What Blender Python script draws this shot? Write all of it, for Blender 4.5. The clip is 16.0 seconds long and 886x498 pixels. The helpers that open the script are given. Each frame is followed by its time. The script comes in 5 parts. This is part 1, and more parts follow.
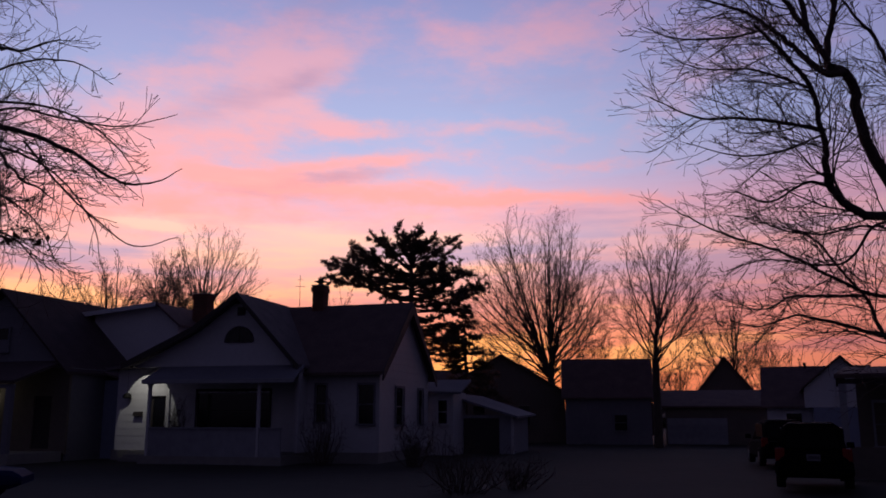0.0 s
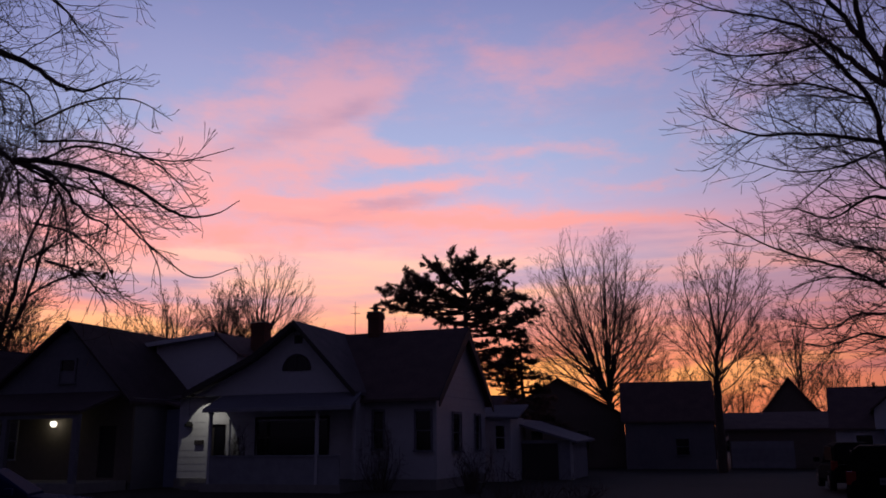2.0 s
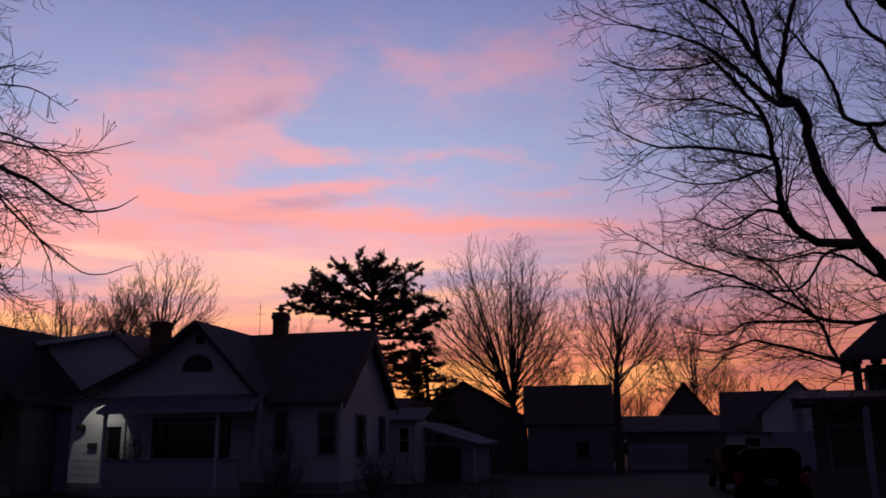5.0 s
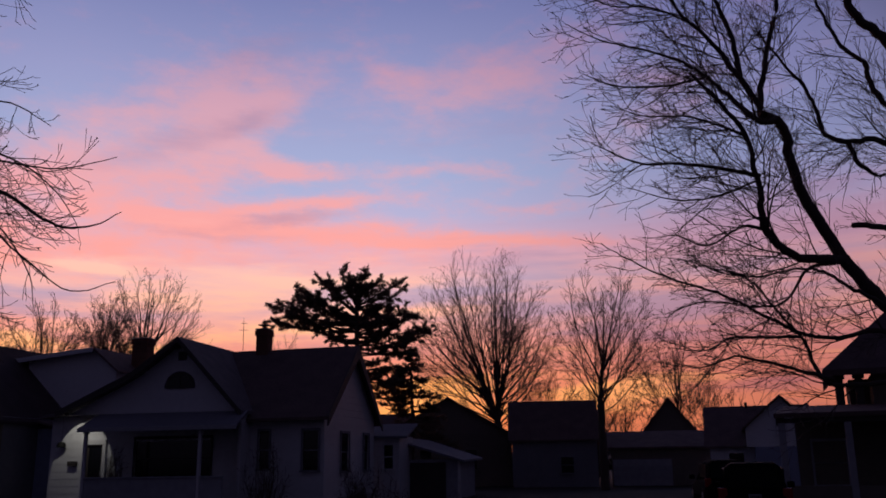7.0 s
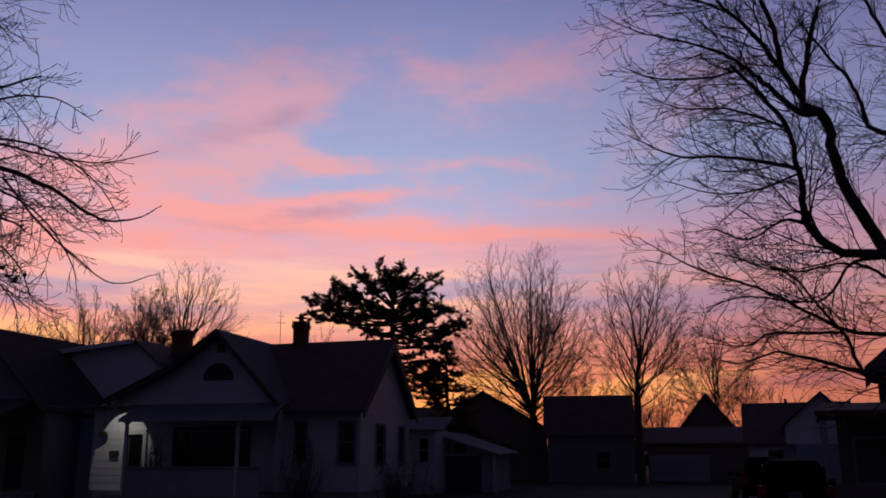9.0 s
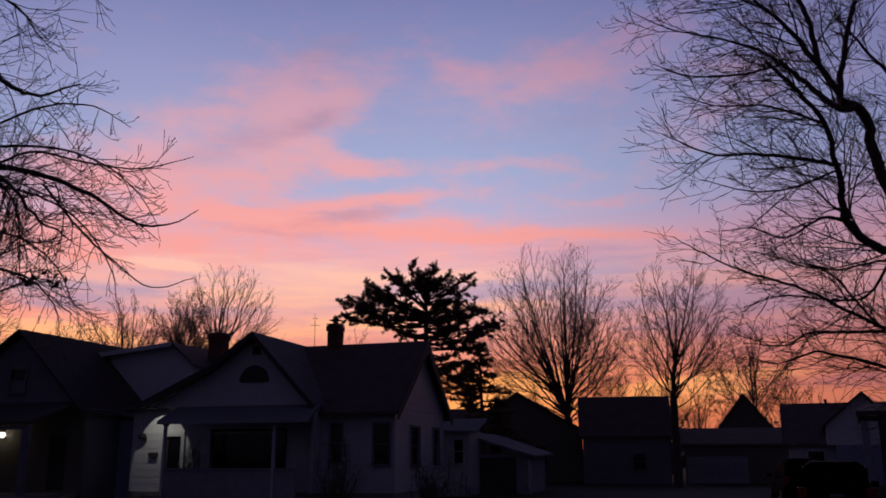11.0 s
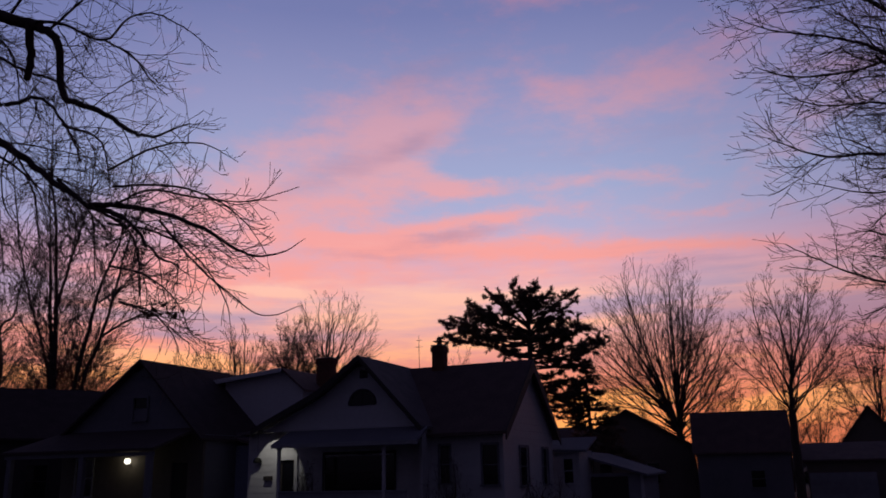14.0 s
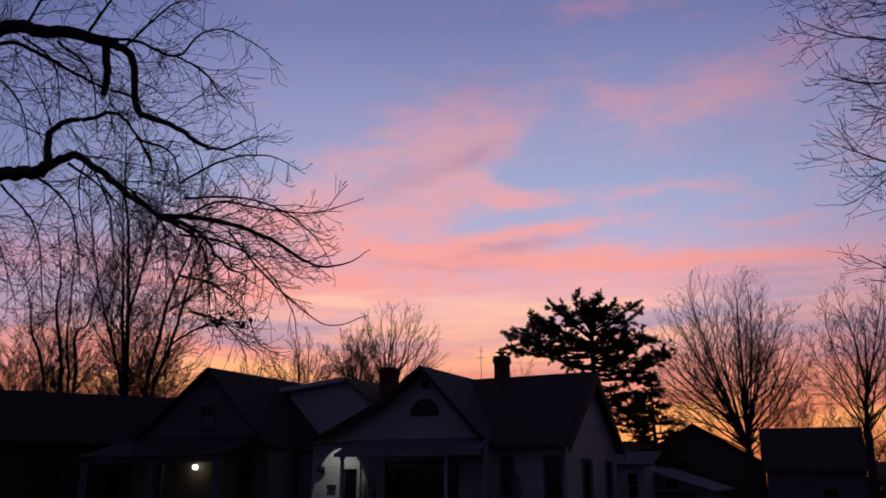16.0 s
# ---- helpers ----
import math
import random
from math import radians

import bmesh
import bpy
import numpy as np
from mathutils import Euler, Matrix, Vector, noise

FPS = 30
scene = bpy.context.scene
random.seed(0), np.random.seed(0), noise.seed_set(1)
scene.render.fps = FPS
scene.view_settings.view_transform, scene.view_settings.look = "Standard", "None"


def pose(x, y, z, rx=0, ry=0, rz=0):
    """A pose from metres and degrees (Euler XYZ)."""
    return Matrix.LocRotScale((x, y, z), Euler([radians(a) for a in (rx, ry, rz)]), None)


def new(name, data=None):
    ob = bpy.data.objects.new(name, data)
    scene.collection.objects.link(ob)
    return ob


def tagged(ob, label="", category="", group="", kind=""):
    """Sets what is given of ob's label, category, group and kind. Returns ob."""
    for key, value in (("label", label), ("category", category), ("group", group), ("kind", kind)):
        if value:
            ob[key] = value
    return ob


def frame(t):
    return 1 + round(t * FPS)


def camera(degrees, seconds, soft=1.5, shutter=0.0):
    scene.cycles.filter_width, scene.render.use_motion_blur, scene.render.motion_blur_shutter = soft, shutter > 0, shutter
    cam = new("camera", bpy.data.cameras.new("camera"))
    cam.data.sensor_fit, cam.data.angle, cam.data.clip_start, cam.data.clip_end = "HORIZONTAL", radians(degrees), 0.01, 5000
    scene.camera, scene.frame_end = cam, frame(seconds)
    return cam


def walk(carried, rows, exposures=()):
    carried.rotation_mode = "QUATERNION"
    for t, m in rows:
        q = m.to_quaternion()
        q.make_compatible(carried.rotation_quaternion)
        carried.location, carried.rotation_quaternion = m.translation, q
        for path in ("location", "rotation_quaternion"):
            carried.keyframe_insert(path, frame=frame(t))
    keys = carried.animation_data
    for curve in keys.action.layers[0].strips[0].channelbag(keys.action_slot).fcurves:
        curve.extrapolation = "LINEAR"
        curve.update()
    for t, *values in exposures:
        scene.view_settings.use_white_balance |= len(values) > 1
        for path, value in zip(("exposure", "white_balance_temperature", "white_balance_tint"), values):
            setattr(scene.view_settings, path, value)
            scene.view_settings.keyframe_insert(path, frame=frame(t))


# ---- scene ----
from collections import namedtuple

# camera: held in the palm by someone turning on the spot
cam = camera(54.5, 16.0, soft=1.75)
EYE = 1.9
ROWS = [
    (0.0, 0.000, -0.000, 0.000, 100.93, 0.00, -0.00),
    (0.5, -0.006, -0.001, 0.004, 101.45, 0.19, 0.78),
    (1.0, -0.013, -0.002, 0.010, 102.29, 0.23, 1.73),
    (1.5, -0.020, -0.003, 0.014, 102.73, 0.40, 2.69),
    (2.0, -0.027, -0.003, 0.013, 102.58, 0.55, 3.71),
    (2.5, -0.027, -0.002, 0.006, 101.71, 0.30, 3.62),
    (3.0, -0.018, 0.000, -0.002, 100.67, 0.28, 2.44),
    (3.5, -0.007, 0.000, -0.002, 100.69, 0.10, 0.92),
    (4.0, 0.001, -0.001, 0.003, 101.38, 0.04, -0.14),
    (4.5, 0.012, -0.002, 0.009, 102.15, 0.38, -1.50),
    (7.0, 0.028, -0.006, 0.021, 103.71, 0.84, -3.45),
    (7.5, 0.021, -0.005, 0.023, 103.87, 0.70, -2.59),
    (8.0, 0.018, -0.005, 0.021, 103.64, 0.70, -2.22),
    (8.5, 0.014, -0.004, 0.019, 103.44, 0.42, -1.73),
    (9.0, 0.009, -0.004, 0.018, 103.32, 0.18, -1.20),
    (11.5, -0.014, -0.005, 0.020, 103.52, 0.26, 1.88),
    (12.0, -0.022, -0.006, 0.024, 104.11, 0.27, 2.95),
    (12.5, -0.031, -0.008, 0.029, 104.68, 0.48, 4.20),
    (13.0, -0.039, -0.009, 0.031, 105.05, 0.75, 5.38),
    (13.5, -0.048, -0.010, 0.031, 104.93, 1.34, 6.74),
    (14.0, -0.059, -0.011, 0.029, 104.77, 0.99, 8.00),
    (14.5, -0.067, -0.012, 0.028, 104.65, 0.65, 9.01),
    (15.0, -0.074, -0.013, 0.030, 104.89, 0.45, 9.88),
    (15.5, -0.082, -0.015, 0.033, 105.20, 0.41, 10.96),
    (16.0, -0.090, -0.018, 0.035, 105.50, -0.17, 11.94),
]
walk(cam, [(t, pose(x, y, EYE + z, rx, ry, rz)) for t, x, y, z, rx, ry, rz in ROWS], [(0.0, 0.30), (1.5, 0.20), (3.0, 0.18), (4.5, 0.15), (7.0, 0.08), (16.0, 0.0)])

# ---- dusk sky: clear gradient, sunset clouds, dark behind ----
world = bpy.data.worlds.new("dusk_sky")
scene.world = world
world.use_nodes = True
WN, WL = world.node_tree.nodes, world.node_tree.links
WN.clear()


def lin(r, g, b):
    """Linear colour from a display colour in 0..255."""
    return tuple(((c / 255) / 12.92 if c < 10 else ((c / 255 + 0.055) / 1.055) ** 2.4) for c in (r, g, b)) + (1.0,)


def wmath(op, a, b=None, c=None, clamp=False):
    n = WN.new("ShaderNodeMath")
    n.operation, n.use_clamp = op, clamp
    for i, v in enumerate((a, b, c)):
        if v is None:
            continue
        if isinstance(v, (int, float)):
            n.inputs[i].default_value = v
        else:
            WL.new(v, n.inputs[i])
    return n.outputs[0]


def wramp(fac, stops, mode="EASE"):
    n = WN.new("ShaderNodeValToRGB")
    n.color_ramp.interpolation = mode
    els = n.color_ramp.elements
    while len(els) < len(stops):
        els.new(0.5)
    for e, (p, c) in zip(els, stops):
        e.position, e.color = p, c
    WL.new(fac, n.inputs[0])
    return n.outputs[0]


def wmix(fac, a, b):
    n = WN.new("ShaderNodeMix")
    n.data_type = "RGBA"
    for sock, v in ((n.inputs[0], fac), (n.inputs[6], a), (n.inputs[7], b)):
        if isinstance(v, (tuple, int, float)):
            sock.default_value = v
        else:
            WL.new(v, sock)
    return n.outputs[2]


def wstep(v, lo, hi):
    n = WN.new("ShaderNodeMapRange")
    n.interpolation_type = "SMOOTHSTEP"
    WL.new(v, n.inputs[0])
    n.inputs[1].default_value, n.inputs[2].default_value = lo, hi
    return n.outputs[0]


geo = WN.new("ShaderNodeTexCoord")
sep = WN.new("ShaderNodeSeparateXYZ")
WL.new(geo.outputs["Generated"], sep.inputs[0])
DX, DY, DZ = sep.outputs
AZ = wmath("MULTIPLY", wmath("ARCTAN2", DX, DY), 57.2958)
EL = wmath("MULTIPLY", wmath("ARCSINE", DZ), 57.2958)

# soft drift of the cloud edges
flat = WN.new("ShaderNodeCombineXYZ")
WL.new(wmath("MULTIPLY", AZ, 0.10), flat.inputs[0])
WL.new(wmath("MULTIPLY", EL, 0.24), flat.inputs[1])


def wnoise(scale, detail, rough, off=0.0):
    n = WN.new("ShaderNodeTexNoise")
    n.noise_dimensions = "4D"
    n.inputs["W"].default_value = off
    n.inputs["Scale"].default_value, n.inputs["Detail"].default_value, n.inputs["Roughness"].default_value = scale, detail, rough
    WL.new(flat.outputs[0], n.inputs["Vector"])
    return n.outputs["Fac"]


N1, N2, N3 = wnoise(1.0, 6, 0.6, 1.0), wnoise(1.6, 7, 0.66, 7.0), wnoise(3.2, 5, 0.6, 3.0)
warp = WN.new("ShaderNodeCombineXYZ")
WL.new(wmath("ADD", AZ, wmath("MULTIPLY", wmath("SUBTRACT", N1, 0.5), 6.0)), warp.inputs[0])
WL.new(wmath("ADD", EL, wmath("MULTIPLY", wmath("SUBTRACT", N2, 0.5), 2.6)), warp.inputs[1])


def clouds(blobs):
    """Sum of soft clouds: azimuth, elevation, half-length, half-height, tilt (degrees), amount."""
    total = None
    for a, e, ra, re, tilt, amount in blobs:
        m = WN.new("ShaderNodeMapping")
        m.vector_type = "TEXTURE"
        m.inputs["Location"].default_value = (a, e, 0)
        m.inputs["Rotation"].default_value = (0, 0, radians(tilt))
        m.inputs["Scale"].default_value = (ra, re, 1)
        WL.new(warp.outputs[0], m.inputs["Vector"])
        d = WN.new("ShaderNodeVectorMath")
        d.operation = "DOT_PRODUCT"
        WL.new(m.outputs[0], d.inputs[0])
        WL.new(m.outputs[0], d.inputs[1])
        g = wmath("MULTIPLY", wmath("POWER", 0.34, d.outputs["Value"]), amount)
        total = g if total is None else wmath("ADD", total, g)
    return total


HIGH = [  # the large rose banks
    (-17.5, 21.0, 9.5, 2.5, 22, 0.8), (-9.5, 23.0, 4.5, 2.8, 10, 0.75), (-20.0, 16.8, 11.0, 2.2, 4, 0.8), (-12.5, 19.5, 4.0, 2.0, 15, 0.5),
    (-8.2, 19.5, 3.4, 0.9, -22, 0.65), (-5.2, 18.6, 4.6, 0.55, -3, 0.75), (0.2, 25.0, 4.2, 1.2, -22, 0.55), (5.5, 24.4, 6.0, 2.0, 8, 0.4),
    (11.5, 25.6, 7.5, 3.2, 14, 0.5), (1.8, 19.0, 3.6, 0.7, 2, 0.6), (7.0, 18.8, 2.4, 0.6, 0, 0.45), (18.5, 22.0, 8.0, 2.6, 25, 0.5),
    (1.0, 31.5, 8.0, 1.6, 4, 0.5),
]
LOW = [  # thin fiery streaks lower down
    (-5.6, 16.5, 7.4, 0.6, 6, 0.95), (-12.5, 15.0, 6.5, 0.6, -5, 0.55), (-8.0, 14.6, 13.0, 1.2, 1, 0.7), (6.0, 14.2, 9.5, 0.55, -2, 1.0),
    (11.5, 16.2, 4.5, 0.5, 0, 0.45), (-26.0, 12.5, 13.0, 2.0, 3, 0.7), (-4.0, 12.6, 16.0, 0.9, 0, 0.5), (22.0, 10.5, 10.0, 1.6, 6, 0.3), (-31.0, 8.4, 9.0, 1.7, 0, 0.7),
]
GREY = [  # mauve, unlit shreds
    (-38.0, 11.0, 9.0, 2.4, 5, 0.95), (-23.5, 9.4, 6.5, 1.1, 4, 0.8), (-14.0, 14.3, 5.0, 0.35, -4, 0.45), (9.0, 9.8, 7.0, 1.5, 0, 0.55),
    (21.0, 8.6, 10.0, 2.6, 0, 0.55), (27.0, 14.0, 10.0, 4.0, 0, 0.45), (-9.0, 26.0, 5.0, 1.2, 20, 0.4), (20.0, 4.0, 8.0, 0.8, 0, 0.3), (4.0, 21.5, 8.0, 1.4, 0, 0.25), (9.0, 12.4, 7.0, 1.2, -3, 0.6),
    (2.5, 10.5, 5.0, 1.0, 0, 0.7), (-8.0, 15.5, 6.5, 0.5, 5, 0.6), (-15.5, 19.8, 6.0, 1.2, 20, 0.45), (-10.0, 22.0, 3.0, 0.8, 25, 0.35),
]
GOLD = [  # bright gaps above the horizon
    (-7.0, 10.6, 10.0, 2.2, 0, 0.75), (-18.5, 11.6, 3.5, 0.5, -8, 0.7), (-24.5, 7.2, 5.0, 0.55, -6, 0.95), (-17.0, 6.6, 4.0, 0.8, 0, 0.6), (4.0, 4.6, 4.5, 0.8, 4, 1.0),
    (14.5, 4.0, 4.0, 0.8, 0, 1.0), (1.0, 2.8, 5.0, 0.9, 0, 0.95), (9.5, 3.0, 4.0, 0.6, 0, 0.7), (20.5, 4.6, 3.0, 0.4, 0, 0.4), (-34.0, 4.5, 9.0, 0.7, 0, 0.6), (-31.0, 6.4, 7.0, 1.1, 0, 0.6), (-11.0, 7.8, 6.0, 0.5, 0, 0.5),
]
UP = wmath("DIVIDE", EL, 60.0, clamp=True)
CLEAR = wramp(UP, [
    (0.0, lin(240, 124, 66)), (0.05, lin(250, 142, 84)), (0.085, lin(244, 144, 108)), (0.12, lin(238, 152, 136)), (0.155, lin(240, 174, 166)), (0.19, lin(240, 182, 180)),
    (0.225, lin(226, 174, 190)), (0.265, lin(182, 178, 212)), (0.31, lin(164, 173, 211)), (0.40, lin(150, 153, 196)), (0.50, lin(118, 125, 175)), (1.0, lin(48, 52, 92)),
], "LINEAR")
ROSE = wramp(UP, [
    (0.0, lin(240, 130, 90)), (0.12, lin(250, 146, 122)), (0.2, lin(255, 164, 152)), (0.26, lin(246, 166, 164)), (0.33, lin(220, 168, 182)), (0.40, lin(201, 156, 178)),
    (0.48, lin(180, 134, 164)), (1.0, lin(80, 60, 90)),
], "LINEAR")
SHADE = wramp(UP, [(0.0, lin(180, 104, 92)), (0.10, lin(176, 112, 118)), (0.15, lin(180, 150, 174)), (0.2, lin(178, 164, 194)), (0.25, lin(204, 142, 154)), (0.29, lin(190, 146, 166)), (0.34, lin(172, 138, 166)), (1.0, lin(60, 60, 96))], "LINEAR")
PALE = wramp(UP, [(0.0, lin(280, 176, 82)), (0.10, lin(272, 184, 114)), (0.18, lin(255, 192, 170)), (0.3, lin(255, 210, 205)), (1.0, lin(120, 110, 130))], "LINEAR")
# long level streaks close to the horizon
flat2 = WN.new("ShaderNodeCombineXYZ")
WL.new(wmath("MULTIPLY", AZ, 0.07), flat2.inputs[0])
WL.new(wmath("MULTIPLY", EL, 0.62), flat2.inputs[1])
streak = WN.new("ShaderNodeTexNoise")
streak.inputs["Scale"].default_value, streak.inputs["Detail"].default_value, streak.inputs["Roughness"].default_value = 1.3, 5, 0.58
WL.new(flat2.outputs[0], streak.inputs["Vector"])
level = wmath("MULTIPLY", wmath("SUBTRACT", streak.outputs["Fac"], 0.5), wmath("SUBTRACT", 2.9, wmath("MULTIPLY", wstep(EL, 8.0, 19.0), 2.2)))
wisp = wmath("ADD", wmath("MULTIPLY", wmath("SUBTRACT", N3, 0.5), 1.7), wmath("MULTIPLY", level, 0.35))
rose_mask = wstep(wmath("ADD", wmath("ADD", clouds(HIGH), clouds(LOW)), wisp), 0.02, 1.2)
grey_mask = wmath("MULTIPLY", wstep(wmath("SUBTRACT", clouds(GREY), level), 0.05, 0.95), 0.8)
gold_mask = wstep(wmath("ADD", clouds(GOLD), level), 0.10, 0.95)
west = wmix(rose_mask, CLEAR, ROSE)
west = wmix(gold_mask, west, PALE)
west = wmix(grey_mask, west, SHADE)
# the glow weakens away from where the sun went down, and the sky behind is night-blue
EAST = wramp(UP, [(0.0, (0.026, 0.021, 0.038, 1)), (0.25, (0.024, 0.021, 0.045, 1)), (1.0, (0.021, 0.021, 0.050, 1))], "LINEAR")
TOWARDS = wmath("SUBTRACT", wmath("MULTIPLY", DY, 0.9945), wmath("MULTIPLY", DX, 0.1045))
dusk = wmath("MULTIPLY", wstep(TOWARDS, 0.58, 0.77), wmath("SUBTRACT", 1.0, wstep(EL, 33.0, 60.0)))
side = wmath("MULTIPLY", wstep(AZ, -2.0, 28.0), 0.95)
west = wmix(side, west, wmix(0.5, west, wmix(wstep(EL, 8.0, 20.0), lin(130, 76, 96), lin(84, 78, 128))))
side = wmath("MULTIPLY", wstep(wmath("MULTIPLY", AZ, -1.0), 20.0, 46.0), wstep(EL, 6.0, 18.0))
west = wmix(side, west, wmix(0.6, west, lin(84, 96, 152)))
sky = wmix(dusk, EAST, west)
sky = wmix(wstep(EL, -0.5, 0.2), (0.004, 0.004, 0.004, 1), sky)
bg, wout = WN.new("ShaderNodeBackground"), WN.new("ShaderNodeOutputWorld")
bg.inputs["Strength"].default_value = 1.0
WL.new(sky, bg.inputs["Color"])
WL.new(bg.outputs[0], wout.inputs[0])


def lamp_light(name, place, power, colour, radius, kind="POINT", turn=None, size=70, blend=0.1):
    data = bpy.data.lights.new(name, kind)
    data.energy, data.color, data.shadow_soft_size = power, colour, radius
    if kind == "SPOT":
        data.spot_size, data.spot_blend = radians(size), blend
    ob = new(name, data)
    ob.matrix_world = Matrix.Translation(place) @ (turn or Matrix())
    return ob


# ---- materials ----
def material(name, colour, rough=0.8, spread=0.25, grain=8.0, bump=0.3, metal=0.0, coat=0.0, stretch=(1, 1, 1)):
    """A surface with patches at two scales, a fine relief and a shade of its own for each object."""
    m = bpy.data.materials.new(name)
    m.use_nodes = True
    nt = m.node_tree
    N, L = nt.nodes, nt.links
    bsdf = N["Principled BSDF"]
    tc, mp = N.new("ShaderNodeTexCoord"), N.new("ShaderNodeMapping")
    mp.inputs["Scale"].default_value = stretch
    L.new(tc.outputs["Object"], mp.inputs["Vector"])
    fine, broad = N.new("ShaderNodeTexNoise"), N.new("ShaderNodeTexNoise")
    fine.inputs["Scale"].default_value, fine.inputs["Detail"].default_value = grain, 6
    broad.inputs["Scale"].default_value, broad.inputs["Detail"].default_value = grain * 0.12, 4
    L.new(mp.outputs[0], fine.inputs["Vector"])
    L.new(mp.outputs[0], broad.inputs["Vector"])
    info = N.new("ShaderNodeObjectInfo")
    add = N.new("ShaderNodeMath")
    add.operation = "ADD"
    L.new(fine.outputs["Fac"], add.inputs[0])
    L.new(broad.outputs["Fac"], add.inputs[1])
    own = N.new("ShaderNodeMath")
    own.operation = "MULTIPLY_ADD"
    L.new(info.outputs["Random"], own.inputs[0])
    own.inputs[1].default_value = 0.35
    L.new(add.outputs[0], own.inputs[2])
    span = N.new("ShaderNodeMapRange")
    L.new(own.outputs[0], span.inputs[0])
    span.inputs[1].default_value, span.inputs[2].default_value = 0.6, 1.7
    span.inputs[3].default_value, span.inputs[4].default_value = 1 - spread, 1 + spread
    mul = N.new("ShaderNodeVectorMath")
    mul.operation = "SCALE"
    mul.inputs[0].default_value = colour
    L.new(span.outputs[0], mul.inputs["Scale"])
    L.new(mul.outputs[0], bsdf.inputs["Base Color"])
    bsdf.inputs["Roughness"].default_value, bsdf.inputs["Metallic"].default_value = rough, metal
    bsdf.inputs["Coat Weight"].default_value = coat
    if bump:
        b = N.new("ShaderNodeBump")
        b.inputs["Strength"].default_value, b.inputs["Distance"].default_value = bump, 0.02
        L.new(fine.outputs["Fac"], b.inputs["Height"])
        L.new(b.outputs[0], bsdf.inputs["Normal"])
    return m


def glow(name, colour, strength):
    m = bpy.data.materials.new(name)
    m.use_nodes = True
    b = m.node_tree.nodes["Principled BSDF"]
    b.inputs["Base Color"].default_value = (0.8, 0.8, 0.8, 1)
    b.inputs["Emission Color"].default_value, b.inputs["Emission Strength"].default_value = (*colour, 1), strength
    return m


PAINT = material("white_paint", (0.62, 0.63, 0.66), 0.6, 0.12, 5, 0.15)
WHITE = material("bright_white_paint", (0.78, 0.79, 0.82), 0.6, 0.1, 5, 0.15)
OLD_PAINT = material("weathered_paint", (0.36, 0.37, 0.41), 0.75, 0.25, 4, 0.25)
GREY_SIDING = material("grey_siding", (0.22, 0.22, 0.25), 0.75, 0.2, 5, 0.2)
TAN_SIDING = material("tan_siding", (0.20, 0.17, 0.14), 0.8, 0.2, 5, 0.2)
DARK_SIDING = material("dark_siding", (0.075, 0.065, 0.068), 0.85, 0.3, 5, 0.2)
BLUE_SIDING = material("blue_siding", (0.30, 0.34, 0.46), 0.7, 0.15, 5, 0.2)
SHINGLE = material("shingles", (0.15, 0.102, 0.10), 0.9, 0.4, 14, 0.6)
SHINGLE_DARK = material("dark_shingles", (0.075, 0.052, 0.055), 0.95, 0.4, 14, 0.6)
SHINGLE_GREY = material("grey_shingles", (0.175, 0.148, 0.16), 0.9, 0.4, 14, 0.6)
METAL_ROOF = material("pale_metal_roof", (0.20, 0.20, 0.24), 0.85, 0.2, 6, 0.2)
TRIM_DARK = material("dark_trim", (0.06, 0.05, 0.05), 0.7, 0.2, 8, 0.2)
BRICK = material("brick", (0.20, 0.085, 0.06), 0.9, 0.35, 12, 0.5)
MORTAR = material("mortar", (0.16, 0.14, 0.13), 0.95, 0.2, 18, 0.4)
CONCRETE = material("concrete", (0.30, 0.29, 0.27), 0.9, 0.25, 6, 0.4)
GLASS = material("dark_window_glass", (0.008, 0.009, 0.012), 0.08, 0.1, 2, 0.0)
TINTED = material("tinted_car_glass", (0.005, 0.005, 0.006), 0.4, 0.1, 2, 0.0)
TINTED.node_tree.nodes["Principled BSDF"].inputs["Specular IOR Level"].default_value = 0.12
BARK = material("bark", (0.10, 0.075, 0.065), 0.95, 0.45, 9, 0.8, stretch=(1, 1, 0.3))
TWIG = material("twigs", (0.11, 0.08, 0.07), 0.9, 0.3, 3, 0.0)
NEEDLE = material("pine_needles", (0.12, 0.105, 0.08), 0.7, 0.4, 4, 0.0)
nn = NEEDLE.node_tree
thin, blend = nn.nodes.new("ShaderNodeBsdfTranslucent"), nn.nodes.new("ShaderNodeMixShader")
thin.inputs["Color"].default_value = (0.20, 0.14, 0.11, 1)
blend.inputs[0].default_value = 0.55
nn.links.new(nn.nodes["Principled BSDF"].outputs[0], blend.inputs[1])
nn.links.new(thin.outputs[0], blend.inputs[2])
nn.links.new(blend.outputs[0], nn.nodes["Material Output"].inputs[0])
DEAD_LEAF = material("withered_leaves", (0.08, 0.045, 0.025), 0.9, 0.4, 12, 0.3)
BUSH = material("shrub_twigs", (0.06, 0.045, 0.036), 0.9, 0.4, 6, 0.0)
CAR_BLACK = material("black_car_paint", (0.006, 0.006, 0.007), 0.8, 0.1, 3, 0.0, 0.0, 0.05)
CAR_BLUE = material("blue_car_paint", (0.008, 0.016, 0.075), 0.65, 0.1, 3, 0.0, 0.0, 0.0)
CAR_GREY = material("grey_car_paint", (0.012, 0.011, 0.012), 0.9, 0.1, 3, 0.0, 0.0, 0.05)
for paint in (CAR_BLACK, CAR_BLUE, CAR_GREY):
    paint.node_tree.nodes["Principled BSDF"].inputs["Specular IOR Level"].default_value = 0.04
    paint.node_tree.nodes["Principled BSDF"].inputs["Coat Weight"].default_value = 0.0
